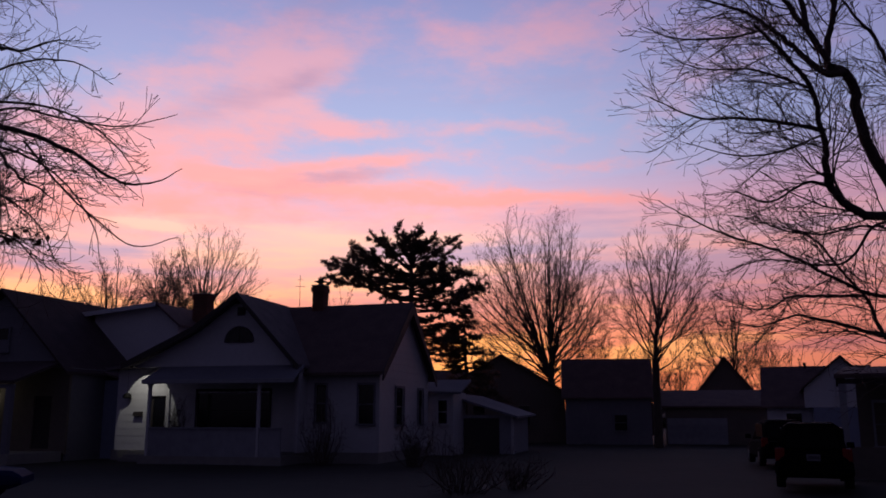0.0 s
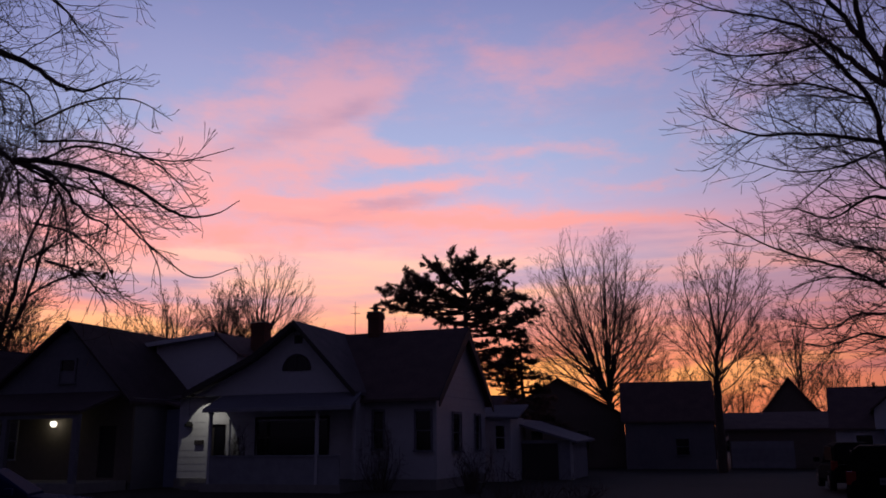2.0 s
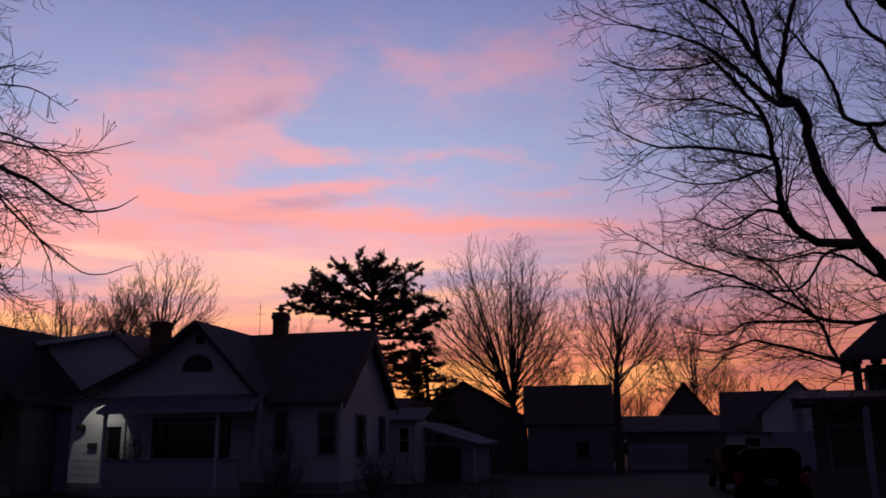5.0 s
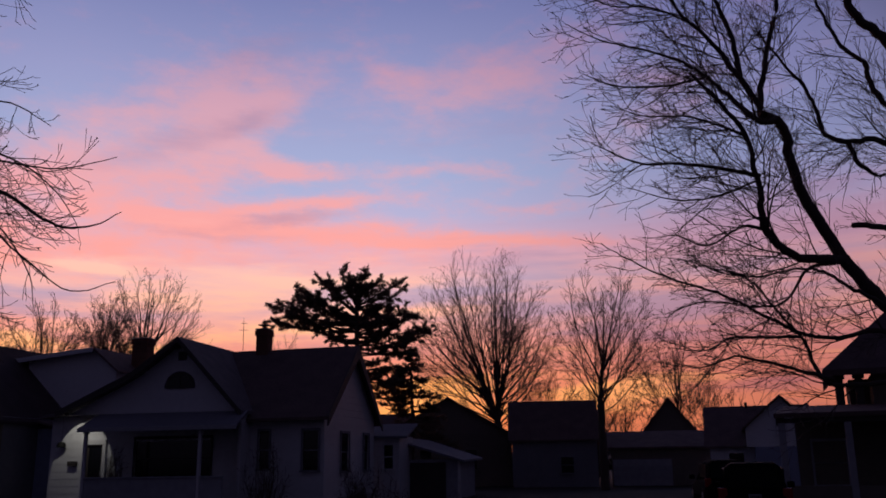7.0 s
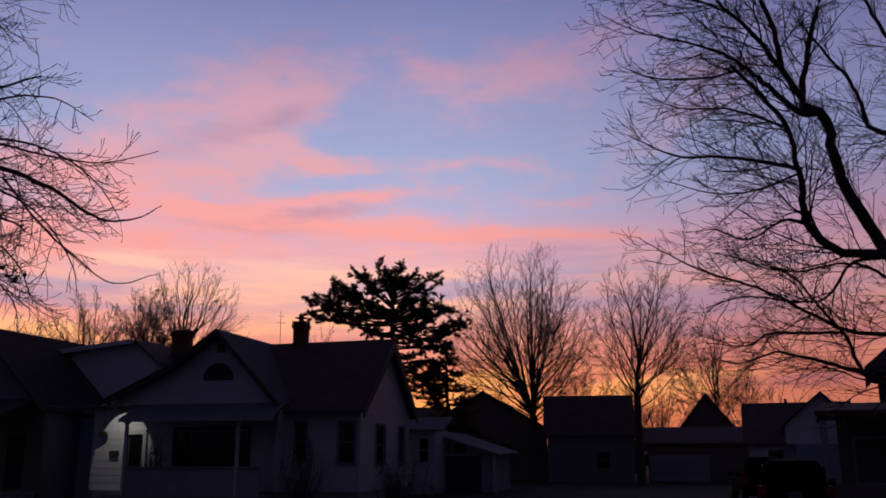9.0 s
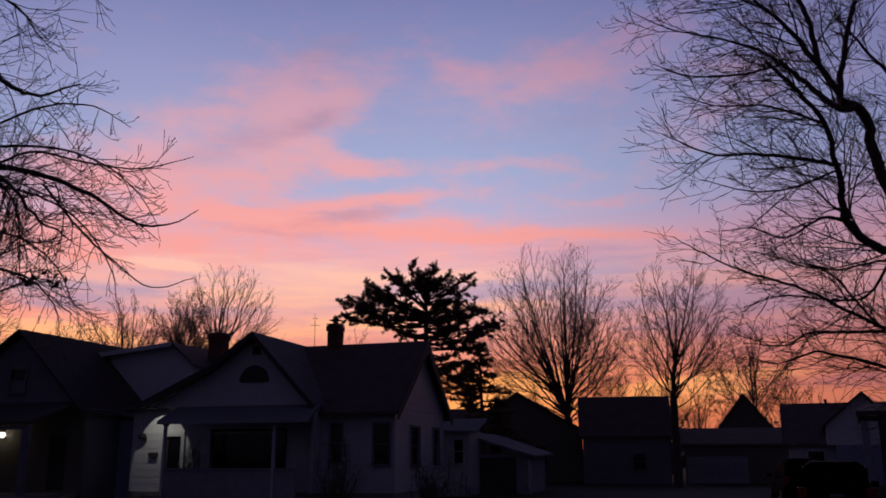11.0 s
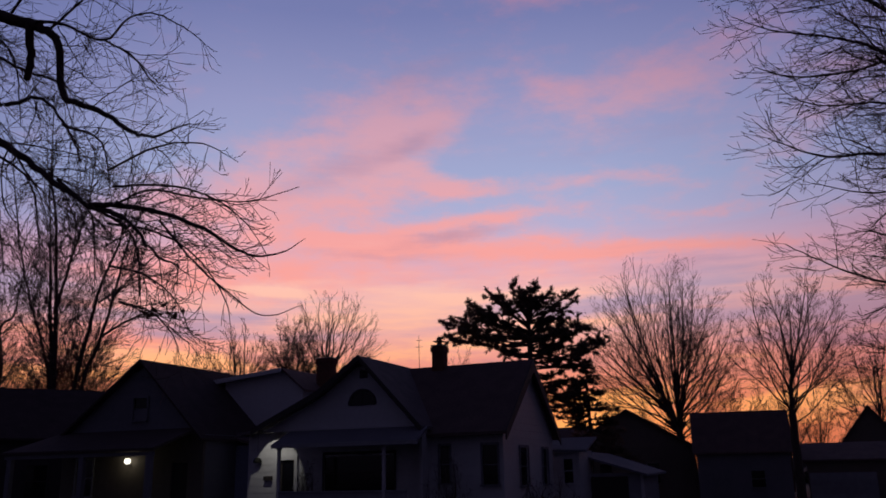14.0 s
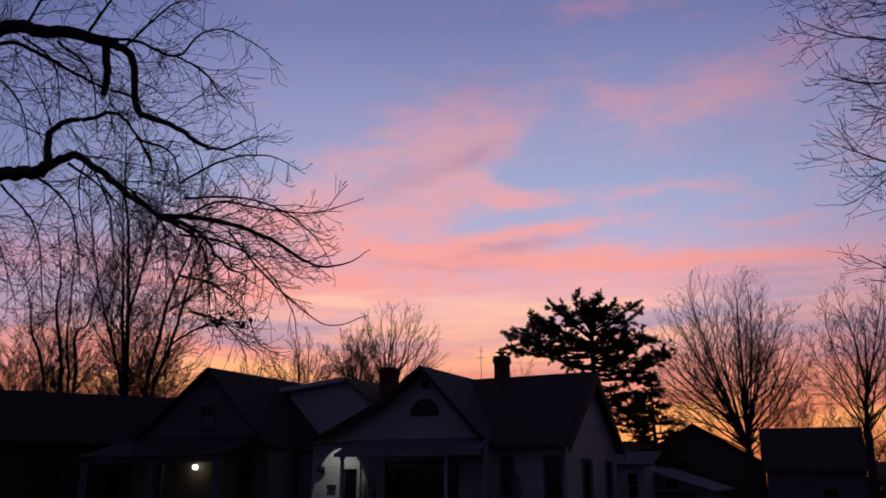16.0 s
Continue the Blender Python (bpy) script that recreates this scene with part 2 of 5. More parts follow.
RUBBER = material("tyre_rubber", (0.012, 0.012, 0.012), 0.85, 0.2, 14, 0.3)
STEEL = material("brushed_steel", (0.20, 0.20, 0.21), 0.6, 0.15, 10, 0.1, 1.0)
TAIL = material("red_lens", (0.30, 0.02, 0.015), 0.2, 0.15, 10, 0.0)
WIRE = material("black_wire", (0.02, 0.02, 0.02), 0.6, 0.1, 10, 0.0)
BULB = glow("lit_bulb", (1.0, 0.94, 0.78), 2.0)
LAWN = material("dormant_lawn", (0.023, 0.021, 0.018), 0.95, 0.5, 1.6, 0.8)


# ---- building blocks ----
def thing(name, place, turn=0.0, label="", category="", group="", kind=""):
    ob = new(name)
    ob.empty_display_size = 0.2
    ob.matrix_world = pose(*place, 0, 0, turn)
    return tagged(ob, label, category, group, kind)


def part(name, bm, material_, parent=None, label=""):
    """Link a bmesh as one mesh object under a thing."""
    me = bpy.data.meshes.new(name)
    bmesh.ops.recalc_face_normals(bm, faces=bm.faces[:])
    bm.to_mesh(me)
    bm.free()
    me.materials.append(material_)
    ob = new(name, me)
    ob.parent = parent
    return tagged(ob, label)


def box(bm, x0, x1, y0, y1, z0, z1, bevel=0.0):
    m = Matrix.Translation(((x0 + x1) / 2, (y0 + y1) / 2, (z0 + z1) / 2)) @ Matrix.Diagonal((abs(x1 - x0), abs(y1 - y0), abs(z1 - z0), 1))
    made = bmesh.ops.create_cube(bm, size=1, matrix=m)
    if bevel:
        edges = {e for v in made["verts"] for e in v.link_edges}
        bmesh.ops.bevel(bm, geom=list(edges), offset=bevel, segments=2, affect="EDGES", profile=0.6)
    return bm


def boxes(*rows, bevel=0.0):
    bm = bmesh.new()
    for r in rows:
        box(bm, *r, bevel=bevel)
    return bm


def solid(bm, ring_a, ring_b):
    """A closed solid between two rings of equal length."""
    a, b = [bm.verts.new(p) for p in ring_a], [bm.verts.new(p) for p in ring_b]
    n = len(a)
    bm.faces.new(a)
    bm.faces.new(b[::-1])
    for i in range(n):
        bm.faces.new((a[i], b[i], b[(i + 1) % n], a[(i + 1) % n]))
    return bm


def slab(bm, corners, thick):
    """A roof plane of four corners, given its thickness downwards."""
    return solid(bm, corners, [(x, y, z - thick) for x, y, z in corners])


def tube(bm, a, b, r0, r1=None, sides=10):
    a, b = Vector(a), Vector(b)
    q = (b - a).to_track_quat("Z", "Y").to_matrix()
    rings = []
    for p, r in ((a, r0), (b, r0 if r1 is None else r1)):
        rings.append([p + q @ Vector((r * math.cos(k * math.tau / sides), r * math.sin(k * math.tau / sides), 0)) for k in range(sides)])
    return solid(bm, *rings)


def holed_wall(u0, u1, z0, z1, holes, v0, v1, side="front"):
    """A wall of real thickness with rectangular openings through it; side 'end' swaps the plan axes."""
    bm = bmesh.new()
    us = sorted({u0, u1, *[h[0] for h in holes], *[h[1] for h in holes]})
    for a, b in zip(us, us[1:]):
        cut = sorted((h[2], h[3]) for h in holes if h[0] <= a and h[1] >= b)
        z = z0
        for lo, hi in cut + [(z1, z1)]:
            if lo > z:
                box(bm, a, b, v0, v1, z, lo) if side == "front" else box(bm, v0, v1, a, b, z, lo)
            z = max(z, hi)
    return bm


def siding(parent, u0, u1, z0, z1, holes, v, mat_, out=-1, side="front", top=None, step=0.30):
    """Lapped boards; top(z) gives the span that is left at a height, under a gable."""
    z = z0
    while z < z1 - 0.05:
        h = min(step, z1 - z)
        a, b = (u0, u1) if top is None else top(z + h * 0.25)
        spans = [(a, b)]
        for h0, h1, w0, w1 in holes:
            if w0 - 0.08 < z + h * 0.6 < w1 + 0.08:
                spans = [s for p, q in spans for s in ((p, min(q, h0)), (max(p, h1), q)) if s[1] - s[0] > 0.08]
        for p, q in spans:
            if q - p < 0.1:
                continue
            bm = bmesh.new()
            def lo(w):
                return top(w - 0.11)[0] if top and p == a else p

            def hi(w):
                return top(w - 0.11)[1] if top and q == b else q

            prof = [(v, z), (v + out * 0.018, z), (v + out * 0.006, z + h + 0.004), (v, z + h + 0.004)]
            if side == "front":
                solid(bm, [(lo(w), y, w) for y, w in prof], [(hi(w), y, w) for y, w in prof])
            else:
                solid(bm, [(y, lo(w), w) for y, w in prof], [(y, hi(w), w) for y, w in prof])
            part("siding_board", bm, mat_, parent)
        z += h


def window(parent, u0, u1, z0, z1, v, frame_mat, out=-1, side="front", pane=GLASS, bars=True):
    """A sash window: frame with sill, meeting rail and two panes."""
    def bx(a, b, c, d, e, f):
        return (a, b, c, d, e, f) if side == "front" else (c, d, a, b, e, f)
    t, o = 0.07, out * 0.05
    w = part("window", boxes(
        bx(u0 - t, u0, v, v + o, z0, z1), bx(u1, u1 + t, v, v + o, z0, z1), bx(u0 - t, u1 + t, v, v + o, z1, z1 + 0.1)), frame_mat, parent)
    part("sill", boxes(bx(u0 - t - 0.03, u1 + t + 0.03, v, v + o * 2.2, z0 - 0.07, z0)), frame_mat, w)
    zm = (z0 + z1) / 2
    part("pane", boxes(bx(u0, u1, v - o * 0.9, v - o * 1.1, zm + 0.02, z1)), pane, w)
    part("pane", boxes(bx(u0, u1, v - o * 1.2, v - o * 1.4, z0, zm - 0.02)), pane, w)
    if bars:
        part("meeting_rail", boxes(bx(u0, u1, v - o * 0.6, v - o * 1.5, zm - 0.02, zm + 0.02)), frame_mat, w)
    return w


# ---- trees ----
class Wood:
    """Collects branches as tapered tubes, for one mesh."""

    def __init__(self):
        self.v, self.f, self.n = [], [], 0

    def add(self, pts, radii, sides):
        p = np.array(pts, dtype=float)
        n = len(p)
        t = np.gradient(p, axis=0)
        t /= np.linalg.norm(t, axis=1)[:, None] + 1e-9
        ref = np.array((0.31, 0.17, 0.93)) if abs(t[0][2]) < 0.8 else np.array((0.95, 0.2, 0.1))
        a = np.cross(t, ref)
        a /= np.linalg.norm(a, axis=1)[:, None] + 1e-9
        b = np.cross(t, a)
        ang = np.arange(sides) * math.tau / sides
        r = np.array(radii)[:, None, None]
        ring = p[:, None, :] + r * (a[:, None, :] * np.cos(ang)[None, :, None] + b[:, None, :] * np.sin(ang)[None, :, None])
        self.v.append(ring.reshape(-1, 3))
        i = np.arange(n - 1)[:, None] * sides
        k = np.arange(sides)[None, :]
        k2 = (k + 1) % sides
        q = np.stack([i + k, i + k2, i + sides + k2, i + sides + k], axis=-1).reshape(-1, 4) + self.n
        self.f.append(q)
        self.n += n * sides

    def mesh(self, name, mat_, parent, kind=""):
        if not self.v:
            return None
        v, f = np.concatenate(self.v), np.concatenate(self.f)
        me = bpy.data.meshes.new(name)
        me.vertices.add(len(v))
        me.vertices.foreach_set("co", v.ravel())
        me.loops.add(f.size)
        me.loops.foreach_set("vertex_index", f.ravel())
        me.polygons.add(len(f))
        me.polygons.foreach_set("loop_start", np.arange(0, f.size, 4))
        me.polygons.foreach_set("loop_total", np.full(len(f), 4))
        me.update()
        me.validate()
        me.polygons.foreach_set("use_smooth", np.ones(len(me.polygons), dtype=bool))
        me.materials.append(mat_)
        ob = new(name, me)
        ob.parent = parent
        return tagged(ob, kind=kind)


Habit = namedtuple("Habit", "kids spread shrink wander pull tip bias levels start seg taper girth inside", defaults=(0.55, 1.0, None))
# kids: side shoots per metre at each level; spread: angle range; shrink: length range against the mother shoot
# taper: how much shorter shoots get towards the end of their branch
# girth: thickness of the shoots; inside(p): whether a place lies within the crown's outline
# pull: upward (or downward) bending per level; tip: upturn at the very end; bias: lean of all shoots


def rnd_unit(rng):
    v = Vector((rng.gauss(0, 1), rng.gauss(0, 1), rng.gauss(0, 1)))
    return v.normalized()


def shoots(wood, pts, radii, level, habit, rng, length=None):
    """Side shoots along a branch that is already there."""
    seg = [(pts[i + 1] - pts[i]).length for i in range(len(pts) - 1)]
    total = sum(seg)
    count = habit.kids[level] * total
    count = int(count) + (rng.random() < count - int(count))
    for j in range(count):
        f = habit.start + (1 - habit.start) * (j + rng.random()) / max(count, 1)
        s, i = f * total, 0
        while i < len(seg) - 1 and s > seg[i]:
            s -= seg[i]
            i += 1
        k = min(1, s / max(seg[i], 1e-6))
        p = pts[i].lerp(pts[i + 1], k)
        r = radii[i] + (radii[i + 1] - radii[i]) * k
        d = (pts[i + 1] - pts[i]).normalized()
        side = d.cross(rnd_unit(rng)).normalized()
        a = radians(rng.uniform(*habit.spread))
        nd = (d * math.cos(a) + side * math.sin(a) + Vector(habit.bias)).normalized()
        base = length if length else total
        nl = base * rng.uniform(*habit.shrink) * (1.15 - habit.taper * f)
        grow(wood, p, nd, nl, min(r * 0.62, (0.0068 * nl + 0.0035) * habit.girth), level + 1, habit, rng)


def grow(wood, p, d, length, r, level, habit, rng):
    n = max(3, min(9, int(length / habit.seg) + 1))
    pts, radii = [p.copy()], [r]
    end = max(r * 0.4, wood[2])
    for i in range(n):
        f = (i + 1) / n
        lift = habit.pull[min(level, 2)] + (habit.tip * f * f if level >= 1 else 0)
        d = (d + rnd_unit(rng) * habit.wander + Vector((0, 0, lift / n * 3))).normalized()
        p = p + d * (length / n)
        if habit.inside and not habit.inside(p):
            break
        pts.append(p.copy())
        radii.append(r + (end - r) * f)
    if len(pts) < 2:
        return
    wood[0 if level <= 1 else 1].add(pts, radii, 6 if r > 0.04 else (4 if r > 0.015 else 3))
    if level < habit.levels:
        shoots(wood, pts, radii, level, habit, rng)


def smooth(points, sub=5):
    """A soft curve through a few places."""
    P = [Vector(p) for p in points]
    P = [P[0] * 2 - P[1]] + P + [P[-1] * 2 - P[-2]]
    out = []
    for i in range(1, len(P) - 2):
        for k in range(sub):
            t = k / sub
            a, b, c, e = P[i - 1], P[i], P[i + 1], P[i + 2]
            out.append(0.5 * ((2 * b) + (c - a) * t + (2 * a - 5 * b + 4 * c - e) * t * t + (3 * b - a - 3 * c + e) * t ** 3))
    out.append(P[-2])
    return out


def limb(wood, points, r0, r1, habit, rng, level=0, length=None, bare=False, power=1.0):
    pts = smooth(points)
    n = len(pts) - 1
    if len(wood) > 3:  # slimmer heavy limbs
        r0, r1 = [r if r < 0.07 else 0.07 + (r - 0.07) * wood[3] for r in (r0, r1)]
    pts = [p + rnd_unit(rng) * min(0.035, r0 * 0.3) if 0 < i < n else p for i, p in enumerate(pts)]
    radii = [r0 + (r1 - r0) * (i / n) ** power for i in range(n + 1)]
    wood[0].add(pts, radii, 10 if r0 > 0.08 else 6)
    if not bare:
        shoots(wood, pts, radii, level, habit, rng, length)


def finish_tree(root, wood, base):
    """Bring the branches under the tree's root, whose foot is at base."""
    for w in wood[:2]:
        w.v = [v - np.array(base) for v in w.v]
    wood[0].mesh("trunk", BARK, root)
    wood[1].mesh("crown", TWIG, root, "stuff")


def crown_outline(centre, half, up, down, ragged, seed):
    """An egg-shaped crown with an uneven edge; half, up and down are its reaches from the centre."""
    def inside(p):
        q = p - centre
        k = (q.x / half) ** 2 + (q.y / half) ** 2 + (q.z / (up if q.z > 0 else down)) ** 2
        return k < (1.0 + ragged * noise.noise((q.x * 0.55 + seed, q.y * 0.55, q.z * 0.55))) ** 2
    return inside


def bare_tree(base, height, width, fork, leaders, seed, label, thick=0.35, fan=1.0, lean=(0, 0), density=1.0, tipr=0.012, trunk_bend=0.0, wild=1.0, stems=((0.0, 0.70),), low=0.62):
    """A leafless tree: a trunk that parts into stems and leaders, which fan out into a crown of fine shoots."""
    rng = random.Random(seed)
    root = thing("bare_tree", base, 0, label, "tree", "bare trees behind the houses")
    wood = (Wood(), Wood(), tipr * 0.8)
    b = Vector(base)
    top = b + Vector((trunk_bend, 0, fork))
    limb(wood, [b, b.lerp(top, 0.5) + Vector((trunk_bend * 0.2, 0, 0)), top], thick, thick * 0.78, None, rng, bare=True)
    crown = height - fork
    outline = crown_outline(top + Vector((lean[0], lean[1], crown * 0.46)), width * 0.5, crown * 0.55, crown * low, 0.16 * wild, seed)
    habit = Habit((2.6 * density, 3.5 * density, 3.2 * density), (20, 54), (0.20, 0.46), 0.14 * wild, (0.04, 0.04, 0.04), 0.03, (0, 0, 0.02), 3, 0.30, 0.40, 0.55, 1.1, outline)
    axes = []
    for dx, rise in stems:
        end = top + Vector((lean[0] * 0.8 + dx * width, lean[1], crown * rise))
        axes.append(end)
        mid = top.lerp(end, 0.42) + Vector((dx * width * 0.12, 0, 0)) + rnd_unit(rng) * 0.15
        limb(wood, [top - Vector((0, 0, fork * 0.05)), top.lerp(mid, 0.5) + rnd_unit(rng) * 0.1, mid, end], thick * (0.62 if len(stems) == 1 else 0.55), tipr * 1.5, habit, rng, 0, crown * 0.45)
    leaders = round(leaders * 1.5)
    for i in range(leaders):
        # leaders end on the crown's outline, spread by the golden angle
        a, q = i * 2.39996 + rng.uniform(-0.3, 0.3), (i + 0.5) / leaders
        tilt = radians(112 * fan * math.sqrt(q))
        out = width * 0.47 * math.sin(min(tilt, 1.57)) * rng.uniform(0.86, 1.0)
        high = crown * (0.44 + 0.50 * math.cos(tilt)) * rng.uniform(0.95, 1.03)
        end = top + Vector((math.cos(a) * out + lean[0], math.sin(a) * out * 0.85 + lean[1], high))
        axis = min(axes, key=lambda e: (e.x - end.x) ** 2 + 0.01 * (e.y - end.y) ** 2)
        start = top.lerp(axis, 0.6 * (1 - q) * rng.random()) - Vector((0, 0, rng.uniform(0, fork * 0.15) * q))
        mid = start.lerp(end, 0.48) + Vector((math.cos(a) * out * 0.07, 0, -crown * 0.01)) + rnd_unit(rng) * crown * 0.035 * wild
        limb(wood, [start, start.lerp(mid, 0.5) + rnd_unit(rng) * 0.15, mid, mid.lerp(end, 0.55) + rnd_unit(rng) * crown * 0.03 * wild, end], thick * rng.uniform(0.15, 0.27) * (1.35 - 0.6 * q), tipr * 1.1, habit, rng, 0, crown * 0.52, power=0.72)
    finish_tree(root, wood, base)
    return root


# ---- ground and distance ----
bm = bmesh.new()
rng = random.Random(4)
xs = [-3000, -600, -150] + [-80 + 4 * i for i in range(41)] + [150, 600, 3000]
ys = [-3000, -400, -60, -10] + [4 * i for i in range(31)] + [180, 500, 3000]
grid = [[bm.verts.new((x, y, rng.uniform(-0.03, 0.005) if abs(x) < 85 and 10 < y < 110 else 0)) for x in xs] for y in ys]
for j in range(len(ys) - 1):
    for i in range(len(xs) - 1):
        bm.faces.new((grid[j][i], grid[j][i + 1], grid[j + 1][i + 1], grid[j + 1][i]))
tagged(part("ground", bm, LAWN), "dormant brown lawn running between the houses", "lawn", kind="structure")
MAPLE = Habit((3.8, 3.6, 2.8), (26, 66), (0.40, 0.86), 0.22, (0.08, 0.05, 0.03), 0.08, (-0.28, 0, 0.02), 3, 0.12, 0.26, 0.55, 1.3)
STREET_EDGE = ((0.0, -4.9), (4.1, -4.8), (5.3, -4.1), (6.0, -4.15), (7.0, -5.1), (7.5, -5.4), (8.3, -5.2), (9.3, -5.7), (13.0, -6.7))


def street_crown(p):
    """Within the street tree's crown, which reaches furthest over the yard at mid-height."""
    reach = np.interp(p.z, [z for z, x in STREET_EDGE], [x for z, x in STREET_EDGE])
    return p.x < (reach + 0.5 * noise.noise((p.x, p.y, p.z * 1.7))) * p.y / 12.0


WEEP = Habit((4.2, 3.7, 2.8), (25, 72), (0.42, 0.95), 0.19, (-0.20, -0.16, -0.05), 0.36, (0.14, 0, -0.04), 3, 0.10, 0.13, 0.55, 1.1, street_crown)


def maple():
    """The large bare maple whose limbs reach in from the edge of the neighbouring yard."""
    rng = random.Random(11)
    base = (15.2, 20.0, 0.0)
    root = thing("maple_tree", base, 0, "large bare maple with dark crooked limbs beside the porch house", "tree")
    wood = (Wood(), Wood(), 0.0066, 0.46)
    crown = MAPLE
    limb(wood, [base, (15.0, 20, 1.6), (14.3, 20, 3.4), (13.0, 20, 4.4), (12.0, 20, 5.5), (11.0, 19.7, 6.5)], 0.48, 0.25, crown, rng, bare=True)
    limb(wood, [(11.0, 19.7, 6.5), (10.3, 19.5, 7.6), (9.9, 19.5, 8.7), (9.7, 19.3, 9.7), (9.1, 19.0, 9.9)], 0.24, 0.15, crown, rng, 0, 2.0)
    limb(wood, [(9.5, 19.1, 9.85), (8.9, 18.9, 9.75), (8.1, 18.7, 10.3), (7.4, 18.4, 10.7), (6.6, 18.0, 10.9)], 0.11, 0.03, crown, rng, 0, 3.4)
    limb(wood, [(9.1, 19.0, 9.9), (9.1, 19.2, 10.2), (9.6, 19.6, 11.8), (10.2, 20, 13.3), (10.5, 20, 14.6)], 0.13, 0.04, crown, rng, 0, 2.4)
    limb(wood, [(9.1, 19.1, 10.1), (8.5, 19.0, 11.0), (7.9, 18.8, 11.7), (7.0, 18.5, 12.4), (6.3, 18.3, 13.4)], 0.10, 0.025, crown, rng, 0, 3.2)
    limb(wood, [(8.6, 19.0, 10.9), (8.5, 19.1, 12.2), (8.0, 19, 13.4), (7.6, 19, 14.6)], 0.08, 0.025, crown, rng, 0, 2.6)
    limb(wood, [(11.1, 19.7, 6.5), (9.7, 19.2, 6.4), (8.8, 18.8, 6.9), (8.6, 18.6, 7.4), (8.5, 18.4, 8.0), (8.1, 18, 9.0), (7.4, 17.7, 9.8), (6.7, 17.3, 10.2)], 0.17, 0.03, crown, rng, 0, 3.2)
    limb(wood, [(8.6, 18.5, 8.2), (7.7, 18.1, 8.2), (6.4, 17.7, 8.2), (5.4, 17.4, 8.1), (4.3, 17, 8.4)], 0.055, 0.010, crown, rng, 0, 2.4)
    limb(wood, [(8.8, 18.8, 6.95), (8.1, 18.6, 7.0), (7.2, 18.4, 6.5), (6.4, 18.2, 6.7)], 0.045, 0.010, crown, rng, 0, 2.2)
    limb(wood, [(13.6, 20, 4.0), (12.5, 21, 4.9), (11.6, 21.5, 4.8), (10.5, 21.2, 4.9), (9.4, 20.8, 5.3), (8.1, 20.4, 5.8), (7.0, 20, 6.0), (5.9, 19.5, 6.3), (4.9, 19, 6.7)], 0.075, 0.010, crown, rng, 0, 2.0)
    limb(wood, [(12.6, 21, 3.6), (11.0, 21, 3.6), (10.6, 21, 4.2), (10.5, 21.1, 4.7), (10.0, 21, 5.2), (9.1, 20.6, 6.1), (8.1, 20.2, 6.3), (6.9, 19.7, 6.5)], 0.065, 0.010, crown, rng, 0, 2.4)
    limb(wood, [(11.1, 21, 3.7), (10.2, 20.8, 3.9), (9.2, 20.5, 4.1), (8.3, 20.2, 4.2), (7.3, 19.8, 3.9), (6.5, 19.4, 4.0)], 0.055, 0.010, crown, rng, 0, 2.0)
    limb(wood, [(10.4, 21.1, 4.8), (9.4, 20.8, 4.75), (8.4, 20.6, 4.7), (7.6, 20.2, 4.35), (6.6, 20, 4.4)], 0.045, 0.010, crown, rng, 0, 2.2)
    limb(wood, [(10.9, 19.7, 6.4), (10.0, 19.5, 6.2), (9.3, 19.3, 5.4), (8.4, 19, 5.2), (7.2, 18.8, 5.3), (6.2, 18.6, 5.0)], 0.045, 0.010, crown, rng, 0, 2.0)
    limb(wood, [(6.9, 18.1, 10.85), (5.8, 17.8, 11.0), (4.8, 17.5, 11.05), (3.9, 17.2, 11.3)], 0.03, 0.008, crown, rng, 0, 1.8)
    limb(wood, [(7.4, 17.9, 10.4), (6.2, 17.6, 10.0), (5.0, 17.3, 9.85), (4.2, 17, 10.0)], 0.03, 0.008, crown, rng, 0, 1.8)
    limb(wood, [(8.1, 18, 9.0), (6.8, 17.6, 9.25), (5.6, 17.3, 9.15), (4.8, 17.1, 9.3)], 0.03, 0.008, crown, rng, 0, 1.8)
    limb(wood, [(7.4, 18.6, 12.1), (6.2, 18.2, 12.3), (5.2, 18, 12.2), (4.3, 17.8, 12.5)], 0.03, 0.008, crown, rng, 0, 1.8)
    limb(wood, [(8.4, 18.3, 8.0), (7.2, 18, 7.5), (6.2, 17.8, 7.4), (5.2, 17.6, 7.6)], 0.03, 0.008, crown, rng, 0, 1.8)
    limb(wood, [(15.0, 20.6, 8.6), (13.3, 21, 10.0), (12.3, 21, 10.0), (11.7, 21, 10.2), (11.5, 21, 11.0), (11.0, 20.8, 11.7), (10.3, 20.6, 12.4), (9.8, 20.4, 13.0)], 0.12, 0.02, crown, rng, 0, 2.6)
    limb(wood, [(12.3, 21, 10.0), (12.6, 21.2, 9.5), (13.3, 21.4, 9.2), (13.9, 21.5, 9.5)], 0.08, 0.03, crown, rng, 0, 1.8)
    limb(wood, [(15.0, 20.4, 9.0), (13.6, 20.5, 10.4), (12.9, 20.5, 11.3), (12.6, 20.3, 12.0), (12.0, 20.2, 12.4), (11.5, 20, 13.1), (11.2, 20, 14.0)], 0.12, 0.03, crown, rng, 0, 2.4)
    limb(wood, [(15.1, 20, 2.0), (15.3, 20.2, 6.0), (15.0, 20, 9.0), (14.3, 20, 11.1), (13.5, 20, 11.9), (12.9, 20, 12.7), (12.3, 20, 13.3), (12.1, 20, 14.6)], 0.36, 0.12, crown, rng, 0, 1.8)
    limb(wood, [(13.4, 20, 4.3), (11.8, 19, 5.0), (11.0, 18.8, 5.4), (10.4, 18.6, 5.6), (9.8, 18.4, 5.9), (9.0, 18.2, 5.9), (7.9, 18, 5.7), (7.0, 17.8, 5.9)], 0.065, 0.010, crown, rng, 0, 2.2)
